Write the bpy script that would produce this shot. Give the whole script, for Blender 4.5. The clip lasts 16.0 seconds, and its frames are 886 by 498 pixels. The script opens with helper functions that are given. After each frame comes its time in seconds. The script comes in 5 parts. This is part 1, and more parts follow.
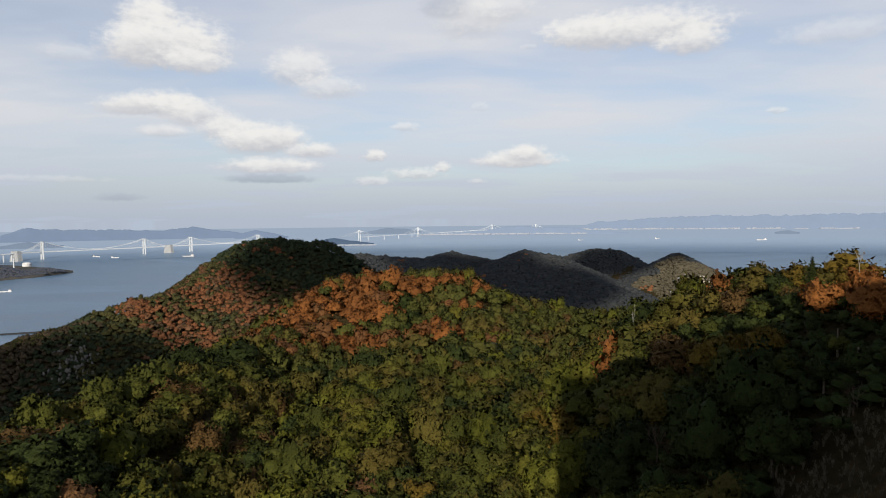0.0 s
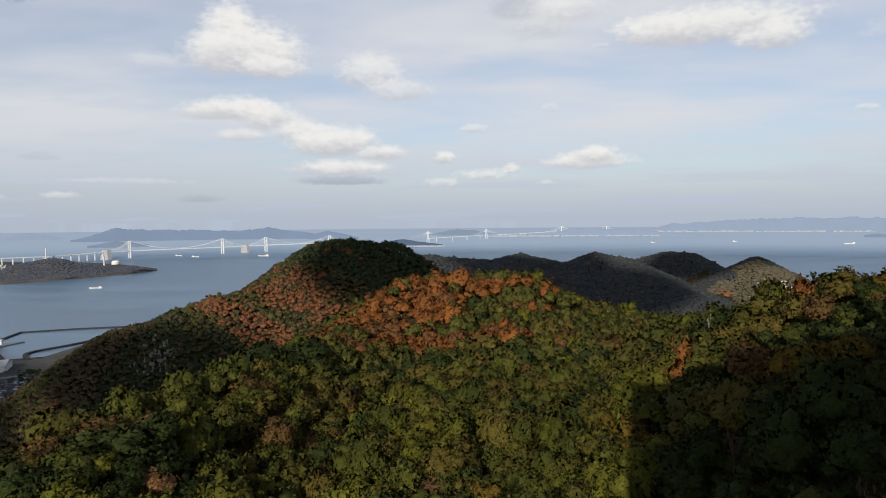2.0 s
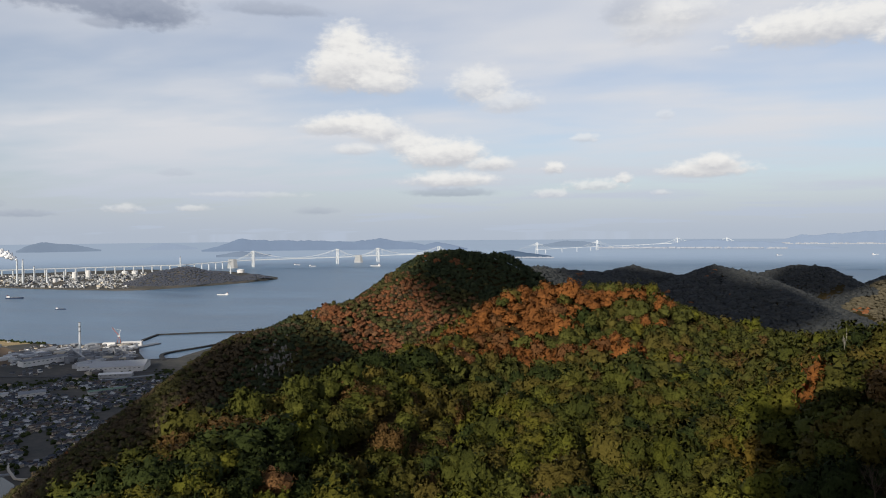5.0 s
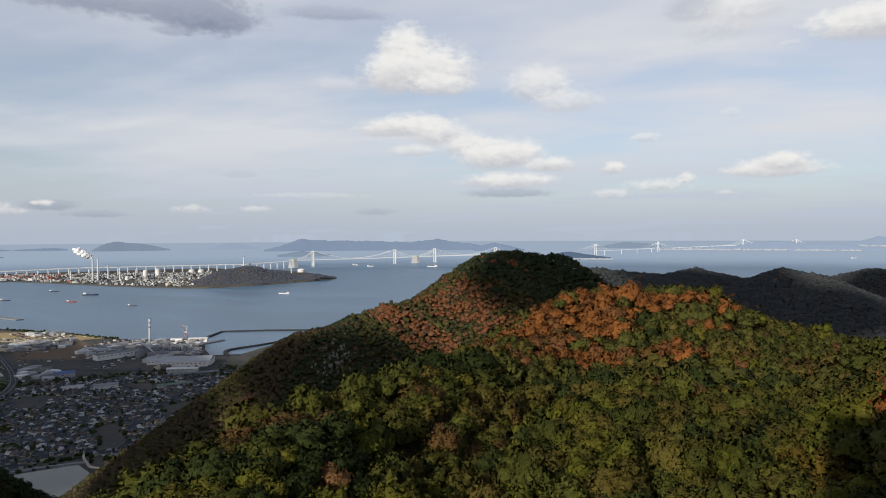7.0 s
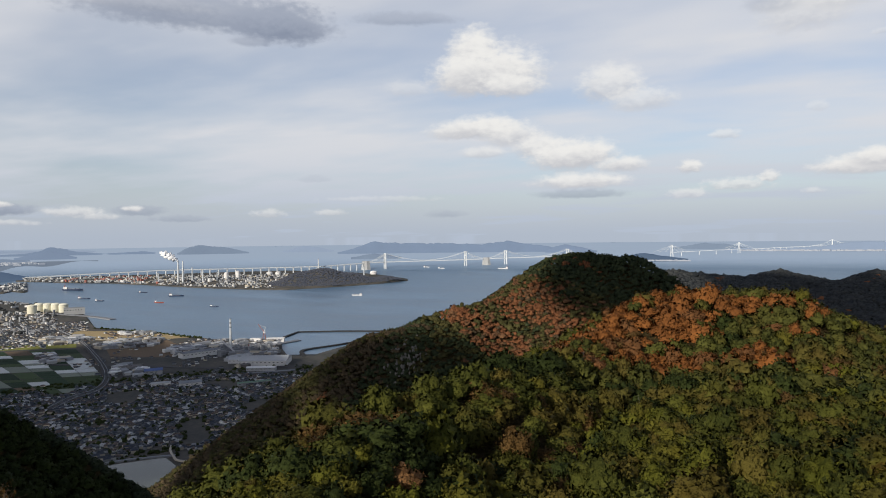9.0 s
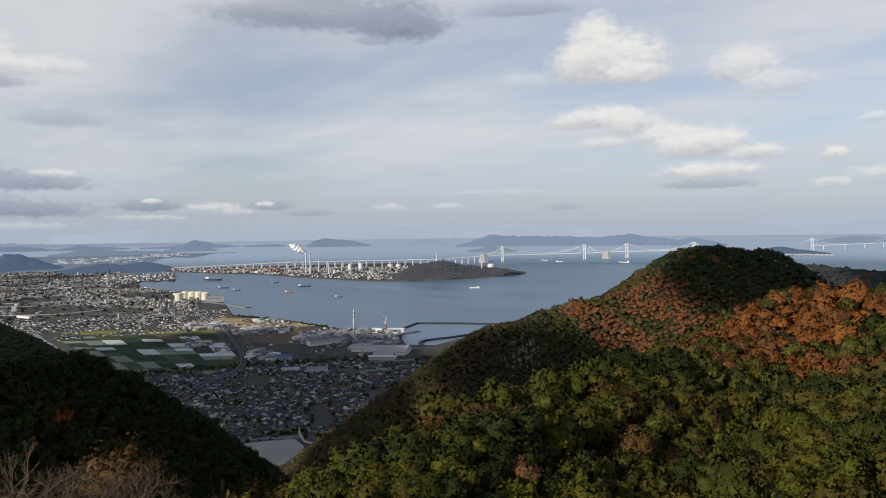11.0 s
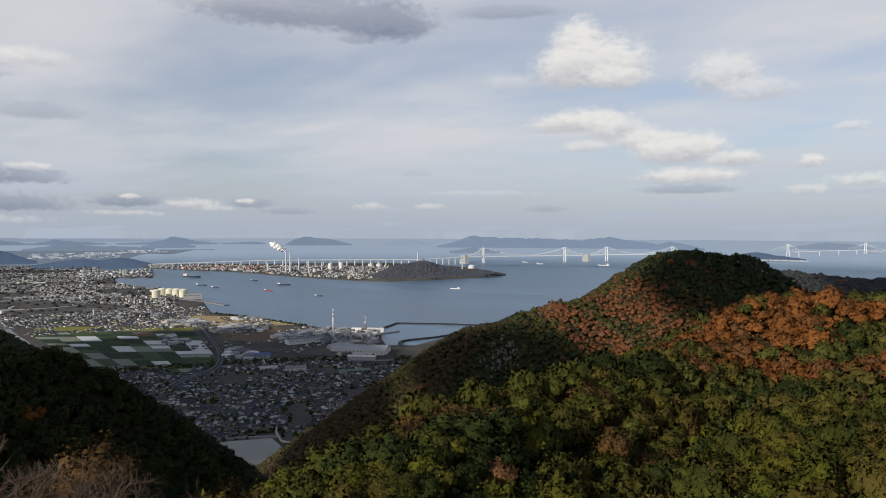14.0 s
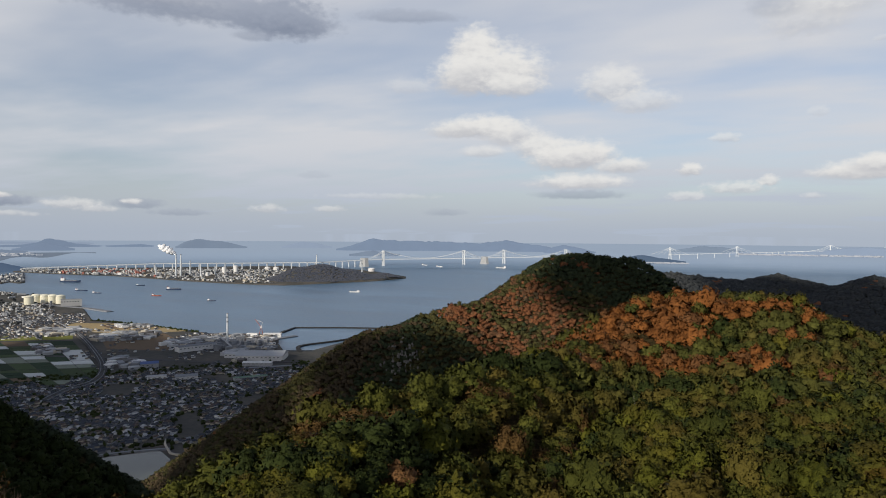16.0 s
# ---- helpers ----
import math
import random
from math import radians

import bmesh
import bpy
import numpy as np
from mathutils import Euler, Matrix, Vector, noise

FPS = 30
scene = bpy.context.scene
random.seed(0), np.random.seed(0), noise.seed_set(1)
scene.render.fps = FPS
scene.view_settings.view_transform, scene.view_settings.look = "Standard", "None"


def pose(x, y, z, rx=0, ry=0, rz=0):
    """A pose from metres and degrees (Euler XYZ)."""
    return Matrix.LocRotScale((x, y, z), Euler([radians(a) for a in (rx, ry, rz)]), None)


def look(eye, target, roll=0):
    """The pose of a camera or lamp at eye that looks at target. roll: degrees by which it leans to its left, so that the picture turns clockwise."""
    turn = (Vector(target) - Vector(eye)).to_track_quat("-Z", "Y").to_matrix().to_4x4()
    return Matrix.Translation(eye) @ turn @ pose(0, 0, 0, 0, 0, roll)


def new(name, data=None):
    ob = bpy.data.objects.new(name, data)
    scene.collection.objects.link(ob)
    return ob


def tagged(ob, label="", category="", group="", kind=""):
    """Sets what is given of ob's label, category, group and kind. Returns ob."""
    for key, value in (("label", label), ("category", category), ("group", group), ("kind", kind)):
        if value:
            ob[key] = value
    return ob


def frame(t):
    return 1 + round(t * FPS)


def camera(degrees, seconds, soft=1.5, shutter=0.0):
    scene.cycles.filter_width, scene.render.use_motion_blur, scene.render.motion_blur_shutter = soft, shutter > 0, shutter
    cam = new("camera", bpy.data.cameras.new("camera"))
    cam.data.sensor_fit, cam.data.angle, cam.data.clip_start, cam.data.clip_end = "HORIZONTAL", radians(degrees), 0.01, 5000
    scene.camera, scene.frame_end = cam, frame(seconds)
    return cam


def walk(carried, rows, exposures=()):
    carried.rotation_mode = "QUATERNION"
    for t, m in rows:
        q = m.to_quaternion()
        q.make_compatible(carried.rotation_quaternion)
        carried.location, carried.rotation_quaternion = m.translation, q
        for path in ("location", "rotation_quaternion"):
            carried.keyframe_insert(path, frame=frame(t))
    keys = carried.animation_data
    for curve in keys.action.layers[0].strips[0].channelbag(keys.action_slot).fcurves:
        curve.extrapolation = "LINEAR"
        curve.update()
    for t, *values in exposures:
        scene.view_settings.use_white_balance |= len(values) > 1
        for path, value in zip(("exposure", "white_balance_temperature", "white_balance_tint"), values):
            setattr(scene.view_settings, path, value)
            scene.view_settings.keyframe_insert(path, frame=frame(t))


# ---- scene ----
EYE = Vector((0.0, 0.0, 280.0))
SEA_END = 26000.0

# ---- camera: a slow pan from one spot on a lookout ----
cam = camera(66.9, 16.0, 1.0)
ROWS = [
    (0.0, 0.00, -2.56, 0.60),
    (0.5, 1.46, -2.37, 0.27),
    (1.0, 3.24, -2.54, 0.71),
    (1.5, 4.84, -2.57, 0.35),
    (2.0, 5.83, -2.38, 0.44),
    (2.5, 7.62, -2.06, 0.64),
    (3.0, 8.70, -1.85, 0.03),
    (3.5, 10.01, -1.77, 0.31),
    (4.0, 12.09, -1.48, 0.28),
    (4.5, 13.81, -1.41, 0.36),
    (7.0, 19.93, -1.27, 0.26),
    (7.5, 21.75, -1.26, 0.17),
    (8.0, 22.69, -0.48, -0.22),
    (8.5, 23.65, -0.16, 0.38),
    (9.0, 25.95, -1.05, 0.62),
    (9.5, 28.84, -1.91, -0.05),
    (10.0, 31.21, -1.70, 0.34),
    (12.5, 39.95, -2.15, 0.38),
    (13.0, 38.87, -1.96, 0.15),
    (13.5, 36.54, -1.73, -0.18),
    (14.0, 34.36, -1.49, -0.21),
    (14.5, 31.82, -1.31, -0.23),
    (15.0, 29.80, -1.22, -0.17),
    (15.5, 27.94, -1.20, -0.52),
    (16.0, 25.84, -1.19, -0.44),
]


def held(yaw, pitch, roll):
    """The phone turns about the holder's body, half an arm ahead of it."""
    a = radians(-yaw)
    return pose(0.35 * math.sin(a), 0.35 * math.cos(a) - 0.35, EYE.z, 90 + pitch, roll, yaw)


walk(cam, [(t, held(yaw, pitch, roll)) for t, yaw, pitch, roll in ROWS], [(0.0, 0.0), (8.0, 0.0), (10.0, -0.05), (12.5, -0.1), (16.0, -0.12)])
scene.view_settings.exposure = 0.0

# ---- sun, sky and clouds ----
SUN_AZ, SUN_EL = 190.5, 25.0          # degrees clockwise from the y axis
sun_dir = Vector((math.sin(radians(SUN_AZ)) * math.cos(radians(SUN_EL)),
                  math.cos(radians(SUN_AZ)) * math.cos(radians(SUN_EL)), math.sin(radians(SUN_EL))))
sun = new("sun", bpy.data.lights.new("sun", "SUN"))
sun.data.energy, sun.data.angle, sun.data.color = 5.0, radians(0.55), (1.0, 0.91, 0.78)
sun.matrix_world = look(EYE + sun_dir * 800, EYE)


class Nodes:
    """Small helper to write node trees as expressions."""

    def __init__(self, tree):
        self.tree = tree
        self.tree.nodes.clear()

    def add(self, kind, **props):
        n = self.tree.nodes.new(kind)
        for k, v in props.items():
            setattr(n, k, v)
        return n

    def link(self, a, b):
        if isinstance(a, bpy.types.NodeSocket):
            self.tree.links.new(a, b)
        else:
            b.default_value = a

    def math(self, op, a, b=0.0, c=0.0, clamp=False):
        n = self.add("ShaderNodeMath", operation=op, use_clamp=clamp)
        for v, s in zip((a, b, c), n.inputs):
            self.link(v, s)
        return n.outputs[0]

    def vmath(self, op, a, b=(0, 0, 0), out=0):
        n = self.add("ShaderNodeVectorMath", operation=op)
        self.link(a, n.inputs[0])
        if op == "SCALE":
            self.link(b, n.inputs["Scale"])
        else:
            self.link(b, n.inputs[1])
        return n.outputs[out]

    def mix(self, f, a, b, blend="MIX"):
        n = self.add("ShaderNodeMix", data_type="RGBA", blend_type=blend)
        self.link(f, n.inputs[0])
        self.link((*a, 1) if isinstance(a, tuple) and len(a) == 3 else a, n.inputs[6])
        self.link((*b, 1) if isinstance(b, tuple) and len(b) == 3 else b, n.inputs[7])
        return n.outputs[2]

    def step(self, v, lo, hi, a=0.0, b=1.0):
        n = self.add("ShaderNodeMapRange", interpolation_type="SMOOTHSTEP")
        for k, s in zip((v, lo, hi, a, b), n.inputs):
            self.link(k, s)
        return n.outputs[0]

    def noise(self, vec, scale, detail=4.0, rough=0.55, out=0):
        n = self.add("ShaderNodeTexNoise")
        self.link(vec, n.inputs["Vector"])
        n.inputs["Scale"].default_value = scale
        n.inputs["Detail"].default_value = detail
        n.inputs["Roughness"].default_value = rough
        return n.outputs[out]

    def ramp(self, f, stops):
        n = self.add("ShaderNodeValToRGB")
        self.link(f, n.inputs[0])
        e = n.color_ramp.elements
        while len(e) < len(stops):
            e.new(0.5)
        for el, (pos, col) in zip(e, stops):
            el.position, el.color = pos, (*col, 1)
        return n.outputs[0]


# direction (azimuth, height), half width, half height in degrees, whiteness (minus: grey, seen from below)
CLOUDS_NORTH = [
    (-23.1, 15.3, 2.24, 1.93, 1), (-23.8, 13.1, 3.05, 2.13, 1), (-21.3, 13.5, 4.22, 2.37, 1), (-20.0, 12.4, 2.69, 1.25, 0.9), (-28.8, 12.3, 1.90, 0.78, 0.3), (-11.9, 12.1, 2.65, 1.84, 0.75),
    (-9.5, 10.8, 2.81, 1.20, 0.6), (-24.8, 8.8, 2.37, 0.90, 0.9), (-22.3, 9.0, 3.12, 1.23, 1), (-20.1, 8.4, 2.44, 1.35, 0.8), (-22.4, 7.0, 1.89, 0.61, 0.6),
]
CLOUDS_NORTH_LOW = [
    (-17.7, 7.3, 2.31, 1.27, 0.9), (-15.6, 6.4, 3.19, 1.50, 1), (-13.9, 6.6, 2.61, 1.40, 1), (-11.0, 5.7, 2.14, 0.76, 0.9), (-14.4, 4.4, 4.06, 0.81, 0.9), (-14.3, 3.4, 3.75, 0.48, -0.5),
    (-26.1, 1.9, 1.52, 0.40, -0.18),
]
CLOUDS_EAST = [
    (16.2, 14.6, 7.16, 1.81, 0.95), (12.4, 14.7, 4.02, 1.52, 0.9), (20.2, 13.5, 2.74, 1.35, 0.9), (2.4, 16.1, 3.33, 2.00, 0.55), (0.5, 17.2, 2.22, 1.44, -0.35), (4.7, 16.9, 3.31, 1.44, 0.5),
    (6.3, 4.8, 3.62, 0.83, 1), (7.0, 5.3, 1.86, 0.88, 1), (30.2, 13.0, 3.72, 1.05, 0.35),
]
PUFFS_NORTH = [
    (-5.7, 5.3, 0.99, 0.66, 0.9), (-3.1, 7.7, 1.16, 0.50, 0.5), (-0.0, 4.3, 0.78, 0.56, 0.8), (-2.3, 3.8, 2.44, 0.61, 0.6), (-5.9, 3.2, 1.54, 0.50, 0.5), (3.0, 3.1, 0.78, 0.28, 0.4),
    (3.3, 9.3, 0.72, 0.50, 0.3), (26.4, 7.9, 0.67, 0.30, 0.5), (7.3, 14.0, 0.66, 0.28, 0.3),
]
CLOUDS_WEST_HIGH = [
    (-49.8, 17.8, 5.90, 0.87, 0.8), (-46.1, 17.5, 9.30, 1.90, -0.8), (-39.2, 16.9, 4.20, 1.90, -1), (-41.8, 15.7, 1.66, 0.55, -0.5), (-29.0, 17.8, 4.30, 0.66, -0.5), (-70.8, 12.6, 2.65, 1.98, 0.9),
    (-68.4, 12.0, 2.53, 0.97, 0.7), (-70.8, 10.9, 3.61, 0.61, -0.6), (-65.2, 12.3, 2.06, 0.80, 0.6), (-65.7, 8.5, 3.02, 0.79, -0.35),
]
BANK_WEST_LOW = [
    (-70.2, 3.9, 4.89, 0.95, -0.7), (-65.8, 3.8, 2.66, 0.65, -0.6), (-66.0, 4.6, 1.59, 0.35, 0.7), (-71.7, 2.3, 3.16, 1.12, -0.55), (-68.1, 1.9, 4.68, 0.78, -0.8), (-59.6, 2.2, 2.64, 0.57, -0.75),
    (-59.4, 2.6, 0.78, 0.26, 0.8), (-59.6, 1.3, 2.93, 0.26, 0.4), (-69.6, 0.7, 5.38, 0.38, 0.3),
]
PUFFS_WEST_LOW = [
    (-54.8, 2.1, 2.17, 0.48, 0.6), (-53.2, 1.8, 1.57, 0.32, 0.5), (-50.3, 2.2, 1.92, 0.49, -0.5), (-50.7, 2.4, 0.75, 0.27, 0.8), (-47.2, 1.6, 2.18, 0.33, -0.4), (-40.5, 2.0, 1.33, 0.44, 0.45),
    (-35.5, 2.1, 1.22, 0.33, 0.45), (-36.7, 4.9, 1.33, 0.39, -0.15), (-25.3, 1.9, 1.57, 0.32, -0.2), (-30.9, 3.2, 4.89, 0.33, 0.25),
]

world = bpy.data.worlds.new("sky")
world.use_nodes = True
scene.world = world
W = Nodes(world.node_tree)
way = W.vmath("NORMALIZE", W.add("ShaderNodeTexCoord").outputs["Generated"])
xyz = W.add("ShaderNodeSeparateXYZ")
W.link(way, xyz.inputs[0])
az = W.math("MULTIPLY", W.math("ARCTAN2", xyz.outputs[0], xyz.outputs[1]), 57.29578)
el = W.math("MULTIPLY", W.math("ARCSINE", xyz.outputs[2]), 57.29578)
sky = W.add("ShaderNodeTexSky", sky_type="NISHITA", sun_disc=False, sun_elevation=radians(SUN_EL),
            sun_rotation=radians(SUN_AZ), altitude=200, air_density=1.0, dust_density=1.5, ozone_density=2.0)
blue = W.vmath("MULTIPLY", sky.outputs[0], (0.116, 0.112, 0.116))
# thin high cloud: streaks on a sheet far overhead, stretched along one direction
up = W.math("ADD", W.math("MAXIMUM", xyz.outputs[2], 0.0), 0.09)
sheet = W.add("ShaderNodeCombineXYZ")
W.link(W.math("DIVIDE", xyz.outputs[0], up), sheet.inputs[0])
W.link(W.math("MULTIPLY", W.math("DIVIDE", xyz.outputs[1], up), 1.6), sheet.inputs[1])
n1 = W.noise(sheet.outputs[0], 0.42, 4.0, 0.5)
n2 = W.noise(sheet.outputs[0], 1.4, 4.0, 0.55)
veil = W.math("ADD", W.step(n1, 0.30, 0.66), W.math("MULTIPLY", W.step(n2, 0.42, 0.75), 0.25), clamp=True)
low_haze = W.step(el, 9.0, 0.0)
opened = W.step(el, 24.0, 46.0, 0.95, 0.10)         # clearer overhead
veil = W.math("MAXIMUM", W.math("MULTIPLY", W.math("ADD", 0.34, W.math("MULTIPLY", veil, 0.66)), opened), W.math("MULTIPLY", low_haze, 0.85))
veil_colour = W.mix(low_haze, (0.70, 0.71, 0.745), (0.47, 0.535, 0.645))
shown = W.mix(veil, blue, veil_colour)

grain = W.add("ShaderNodeCombineXYZ")
W.link(az, grain.inputs[0])
W.link(W.math("MULTIPLY", el, 1.7), grain.inputs[1])
puff_fine = W.noise(grain.outputs[0], 1.3, 3.0, 0.5)
puff = W.math("ADD", W.math("MULTIPLY", W.noise(grain.outputs[0], 0.55, 4.0, 0.6), 0.45), W.math("MULTIPLY", puff_fine, 0.55))


def cumulus(behind, texture, at_az, at_el, wide, high, white):
    """One heap of cloud over what lies behind it: ragged, flatter underneath, paler above."""
    u = W.math("MULTIPLY", W.math("SUBTRACT", az, at_az), 1 / wide)
    v = W.math("MULTIPLY", W.math("SUBTRACT", el, at_el), 1 / high)
    flat = W.math("MINIMUM", v, W.math("MULTIPLY", v, 1.55))
    ragged = W.math("SUBTRACT", texture, 0.5)
    r = W.math("SQRT", W.math("ADD", W.math("MULTIPLY", u, u), W.math("MULTIPLY", flat, flat)))
    r = W.math("ADD", r, W.math("MULTIPLY", ragged, -1.35))
    mask = W.step(r, 1.28, 0.5, 0.0, min(1.0, abs(white)))
    lit = W.math("MULTIPLY", W.step(W.math("ADD", v, W.math("MULTIPLY", ragged, 1.5)), -0.8, 0.6), mask)
    base, gain = ((0.52, 0.53, 0.57), (0.34, 0.32, 0.26)) if white > 0 else ((0.23, 0.27, 0.36), (0.13, 0.13, 0.13))
    return W.mix(lit, W.mix(mask, behind, base), gain, "ADD")


for size, texture in ((CLOUDS_WEST_HIGH, puff), (CLOUDS_NORTH, puff), (CLOUDS_NORTH_LOW, puff), (CLOUDS_EAST, puff), (BANK_WEST_LOW, puff_fine), (PUFFS_NORTH, puff_fine), (PUFFS_WEST_LOW, puff_fine)):
    for cloud in size:
        shown = cumulus(shown, texture, *cloud)
back = W.add("ShaderNodeBackground")
W.link(shown, back.inputs[0])
back.inputs[1].default_value = 1.0
W.link(back.outputs[0], W.add("ShaderNodeOutputWorld").inputs[0])

# ---- materials ----


def material(name, build):
    m = bpy.data.materials.new(name)
    m.use_nodes = True
    N = Nodes(m.node_tree)
    b = N.add("ShaderNodeBsdfPrincipled")
    build(N, b)
    N.link(b.outputs[0], N.add("ShaderNodeOutputMaterial").inputs[0])
    return m


def bump(N, b, height, strength=0.5, distance=0.1):
    n = N.add("ShaderNodeBump")
    n.inputs["Strength"].default_value, n.inputs["Distance"].default_value = strength, distance
    N.link(height, n.inputs["Height"])
    N.link(n.outputs[0], b.inputs["Normal"])


def plain(name, colour, rough=0.7, metal=0.0, vary=0.25, scale=0.4):
    """A matt surface with blotches at two scales."""
    def build(N, b):
        at = N.add("ShaderNodeNewGeometry").outputs["Position"]
        n = N.math("ADD", N.math("MULTIPLY", N.noise(at, scale), 0.6), N.math("MULTIPLY", N.noise(at, scale * 9), 0.4))
        ob = N.add("ShaderNodeObjectInfo").outputs["Random"]
        f = N.math("ADD", N.math("SUBTRACT", n, 0.5), N.math("MULTIPLY", N.math("SUBTRACT", ob, 0.5), 0.4))
        k = N.math("ADD", 1.0, N.math("MULTIPLY", f, vary * 2.5))
        N.link(N.vmath("SCALE", colour, k), b.inputs["Base Color"])
        b.inputs["Roughness"].default_value, b.inputs["Metallic"].default_value = rough, metal
        b.inputs["Specular IOR Level"].default_value = 0.5 if rough < 0.4 else 0.15
    return material(name, build)


def foliage(name, dark, light, patch=0.02, gaps=0.34, grain=1.9, relief=0.6, turning=0.0):
    """Leaves: each tree has its tint, each tuft its own, and stands vary over the slope. turning: how far some trees have gone brown."""
    def build(N, b):
        geo = N.add("ShaderNodeNewGeometry")
        ob = N.add("ShaderNodeObjectInfo").outputs["Random"]
        own = N.add("ShaderNodeAttribute", attribute_name="tint").outputs["Fac"]
        at = geo.outputs["Position"]
        tint = N.math("FRACT", N.math("ADD", own, ob))
        fine = N.noise(at, grain, 4.0, 0.7)
        f = N.math("ADD", N.math("MULTIPLY", tint, 0.34), N.math("MULTIPLY", geo.outputs["Random Per Island"], 0.30))
        f = N.math("ADD", f, N.math("MULTIPLY", N.noise(at, patch, 3.0), 0.3))
        f = N.math("ADD", f, N.math("MULTIPLY", fine, 0.9))
        f = N.math("SUBTRACT", f, 0.44, clamp=True)
        col = N.mix(f, dark, light)
        if turning:
            aged = N.math("MULTIPLY", N.step(N.math("FRACT", N.math("MULTIPLY", tint, 7.3)), 0.45, 1.0), turning)
            col = N.mix(aged, col, (0.115, 0.070, 0.018))
        N.link(col, b.inputs["Base Color"])
        b.inputs["Roughness"].default_value = 0.75
        b.inputs["Specular IOR Level"].default_value = 0.05
        bump(N, b, fine, relief, 0.5)
        if gaps:                                    # light and dark between the leaves
            N.link(N.step(N.noise(at, 2.6, 2.0, 0.6), gaps - 0.03, gaps + 0.03), b.inputs["Alpha"])
    return material(name, build)


GREEN = foliage("evergreen_leaves", (0.018, 0.024, 0.006), (0.086, 0.088, 0.016), turning=0.45)
DEEP = foliage("dark_and_shaded_evergreen_leaves", (0.008, 0.013, 0.004), (0.042, 0.054, 0.014))
LIME = foliage("yellow_green_leaves", (0.032, 0.038, 0.006), (0.120, 0.118, 0.016), turning=0.2)
ORANGE = foliage("orange_autumn_leaves", (0.095, 0.040, 0.013), (0.27, 0.102, 0.026), gaps=0.30)
RUST = foliage("rust_brown_leaves", (0.075, 0.040, 0.017), (0.19, 0.098, 0.040), gaps=0.36)
BROWN = foliage("withered_brown_leaves", (0.044, 0.027, 0.010), (0.128, 0.074, 0.025), gaps=0.44)
GOLD = foliage("golden_leaves", (0.055, 0.040, 0.008), (0.150, 0.098, 0.016))
KNOLL_GREEN = foliage("knoll_evergreen_leaves", (0.020, 0.026, 0.008), (0.090, 0.090, 0.020), gaps=0.32, grain=0.9, relief=0.8, turning=0.4)
KNOLL_ORANGE = foliage("knoll_orange_leaves", (0.080, 0.033, 0.012), (0.235, 0.090, 0.024), gaps=0.28, grain=0.9, relief=0.8)
KNOLL_RUST = foliage("knoll_rust_leaves", (0.070, 0.034, 0.014), (0.18, 0.082, 0.032), gaps=0.32, grain=0.9, relief=0.8)
HILL = dict(gaps=0, grain=0.5, relief=0.9)
HILL_GREEN = foliage("hill_evergreen_leaves", (0.028, 0.030, 0.012), (0.080, 0.072, 0.026), **HILL)
HILL_DEEP = foliage("hill_dark_and_shaded_evergreen_leaves", (0.016, 0.024, 0.013), (0.048, 0.058, 0.026), **HILL)
HILL_ORANGE = foliage("hill_orange_leaves", (0.115, 0.049, 0.023), (0.19, 0.080, 0.036), **HILL)
HILL_RUST = foliage("hill_rust_leaves", (0.088, 0.048, 0.025), (0.150, 0.078, 0.040), **HILL)
HILL_BROWN = foliage("hill_brown_leaves", (0.038, 0.030, 0.018), (0.095, 0.070, 0.040), **HILL)
# distance haze is mixed into these leaf colours, greyer than the near woods
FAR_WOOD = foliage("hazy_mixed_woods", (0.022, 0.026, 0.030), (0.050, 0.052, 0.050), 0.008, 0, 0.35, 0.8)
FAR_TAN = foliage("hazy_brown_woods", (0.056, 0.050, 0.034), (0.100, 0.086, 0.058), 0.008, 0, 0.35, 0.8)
TWIG = plain("pale_bare_twigs", (0.085, 0.060, 0.042), 0.85, vary=0.5, scale=2.0)
BARK = plain("grey_brown_bark", (0.13, 0.105, 0.08), 0.9, vary=0.4, scale=3.0)


def forest_floor(N, b):
    at = N.add("ShaderNodeNewGeometry").outputs["Position"]
    f = N.math("ADD", N.math("MULTIPLY", N.noise(at, 0.03, 5.0), 0.6), N.math("MULTIPLY", N.noise(at, 0.6, 5.0), 0.4))
    N.link(N.ramp(f, [(0.3, (0.018, 0.016, 0.007)), (0.5, (0.032, 0.025, 0.012)), (0.7, (0.060, 0.040, 0.020))]), b.inputs["Base Color"])
    b.inputs["Roughness"].default_value = 0.95
    b.inputs["Specular IOR Level"].default_value = 0.0
    bump(N, b, N.noise(at, 0.5, 5.0), 1.0, 1.5)


def sea_water(N, b):
    at = N.add("ShaderNodeNewGeometry").outputs["Position"]
    f = N.math("ADD", N.math("MULTIPLY", N.noise(N.vmath("MULTIPLY", at, (0.0011, 0.0036, 0.0)), 1.0, 5.0, 0.6), 0.6), N.math("MULTIPLY", N.noise(N.vmath("MULTIPLY", at, (0.004, 0.017, 0.0)), 1.0, 4.0, 0.6), 0.4))
    N.link(N.ramp(f, [(0.38, (0.046, 0.094, 0.155)), (0.52, (0.078, 0.142, 0.22)), (0.64, (0.12, 0.195, 0.285))]), b.inputs["Base Color"])
    N.link(N.math("ADD", 0.22, N.math("MULTIPLY", f, 0.3)), b.inputs["Roughness"])
    b.inputs["Specular IOR Level"].default_value = 0.5
    bump(N, b, N.noise(N.vmath("MULTIPLY", at, (1, 1, 0)), 0.05, 4.0, 0.7), 0.35, 3.0)


FLOOR = material("forest_floor", forest_floor)
SEA = material("sea_water", sea_water)

# ---- building helpers ----


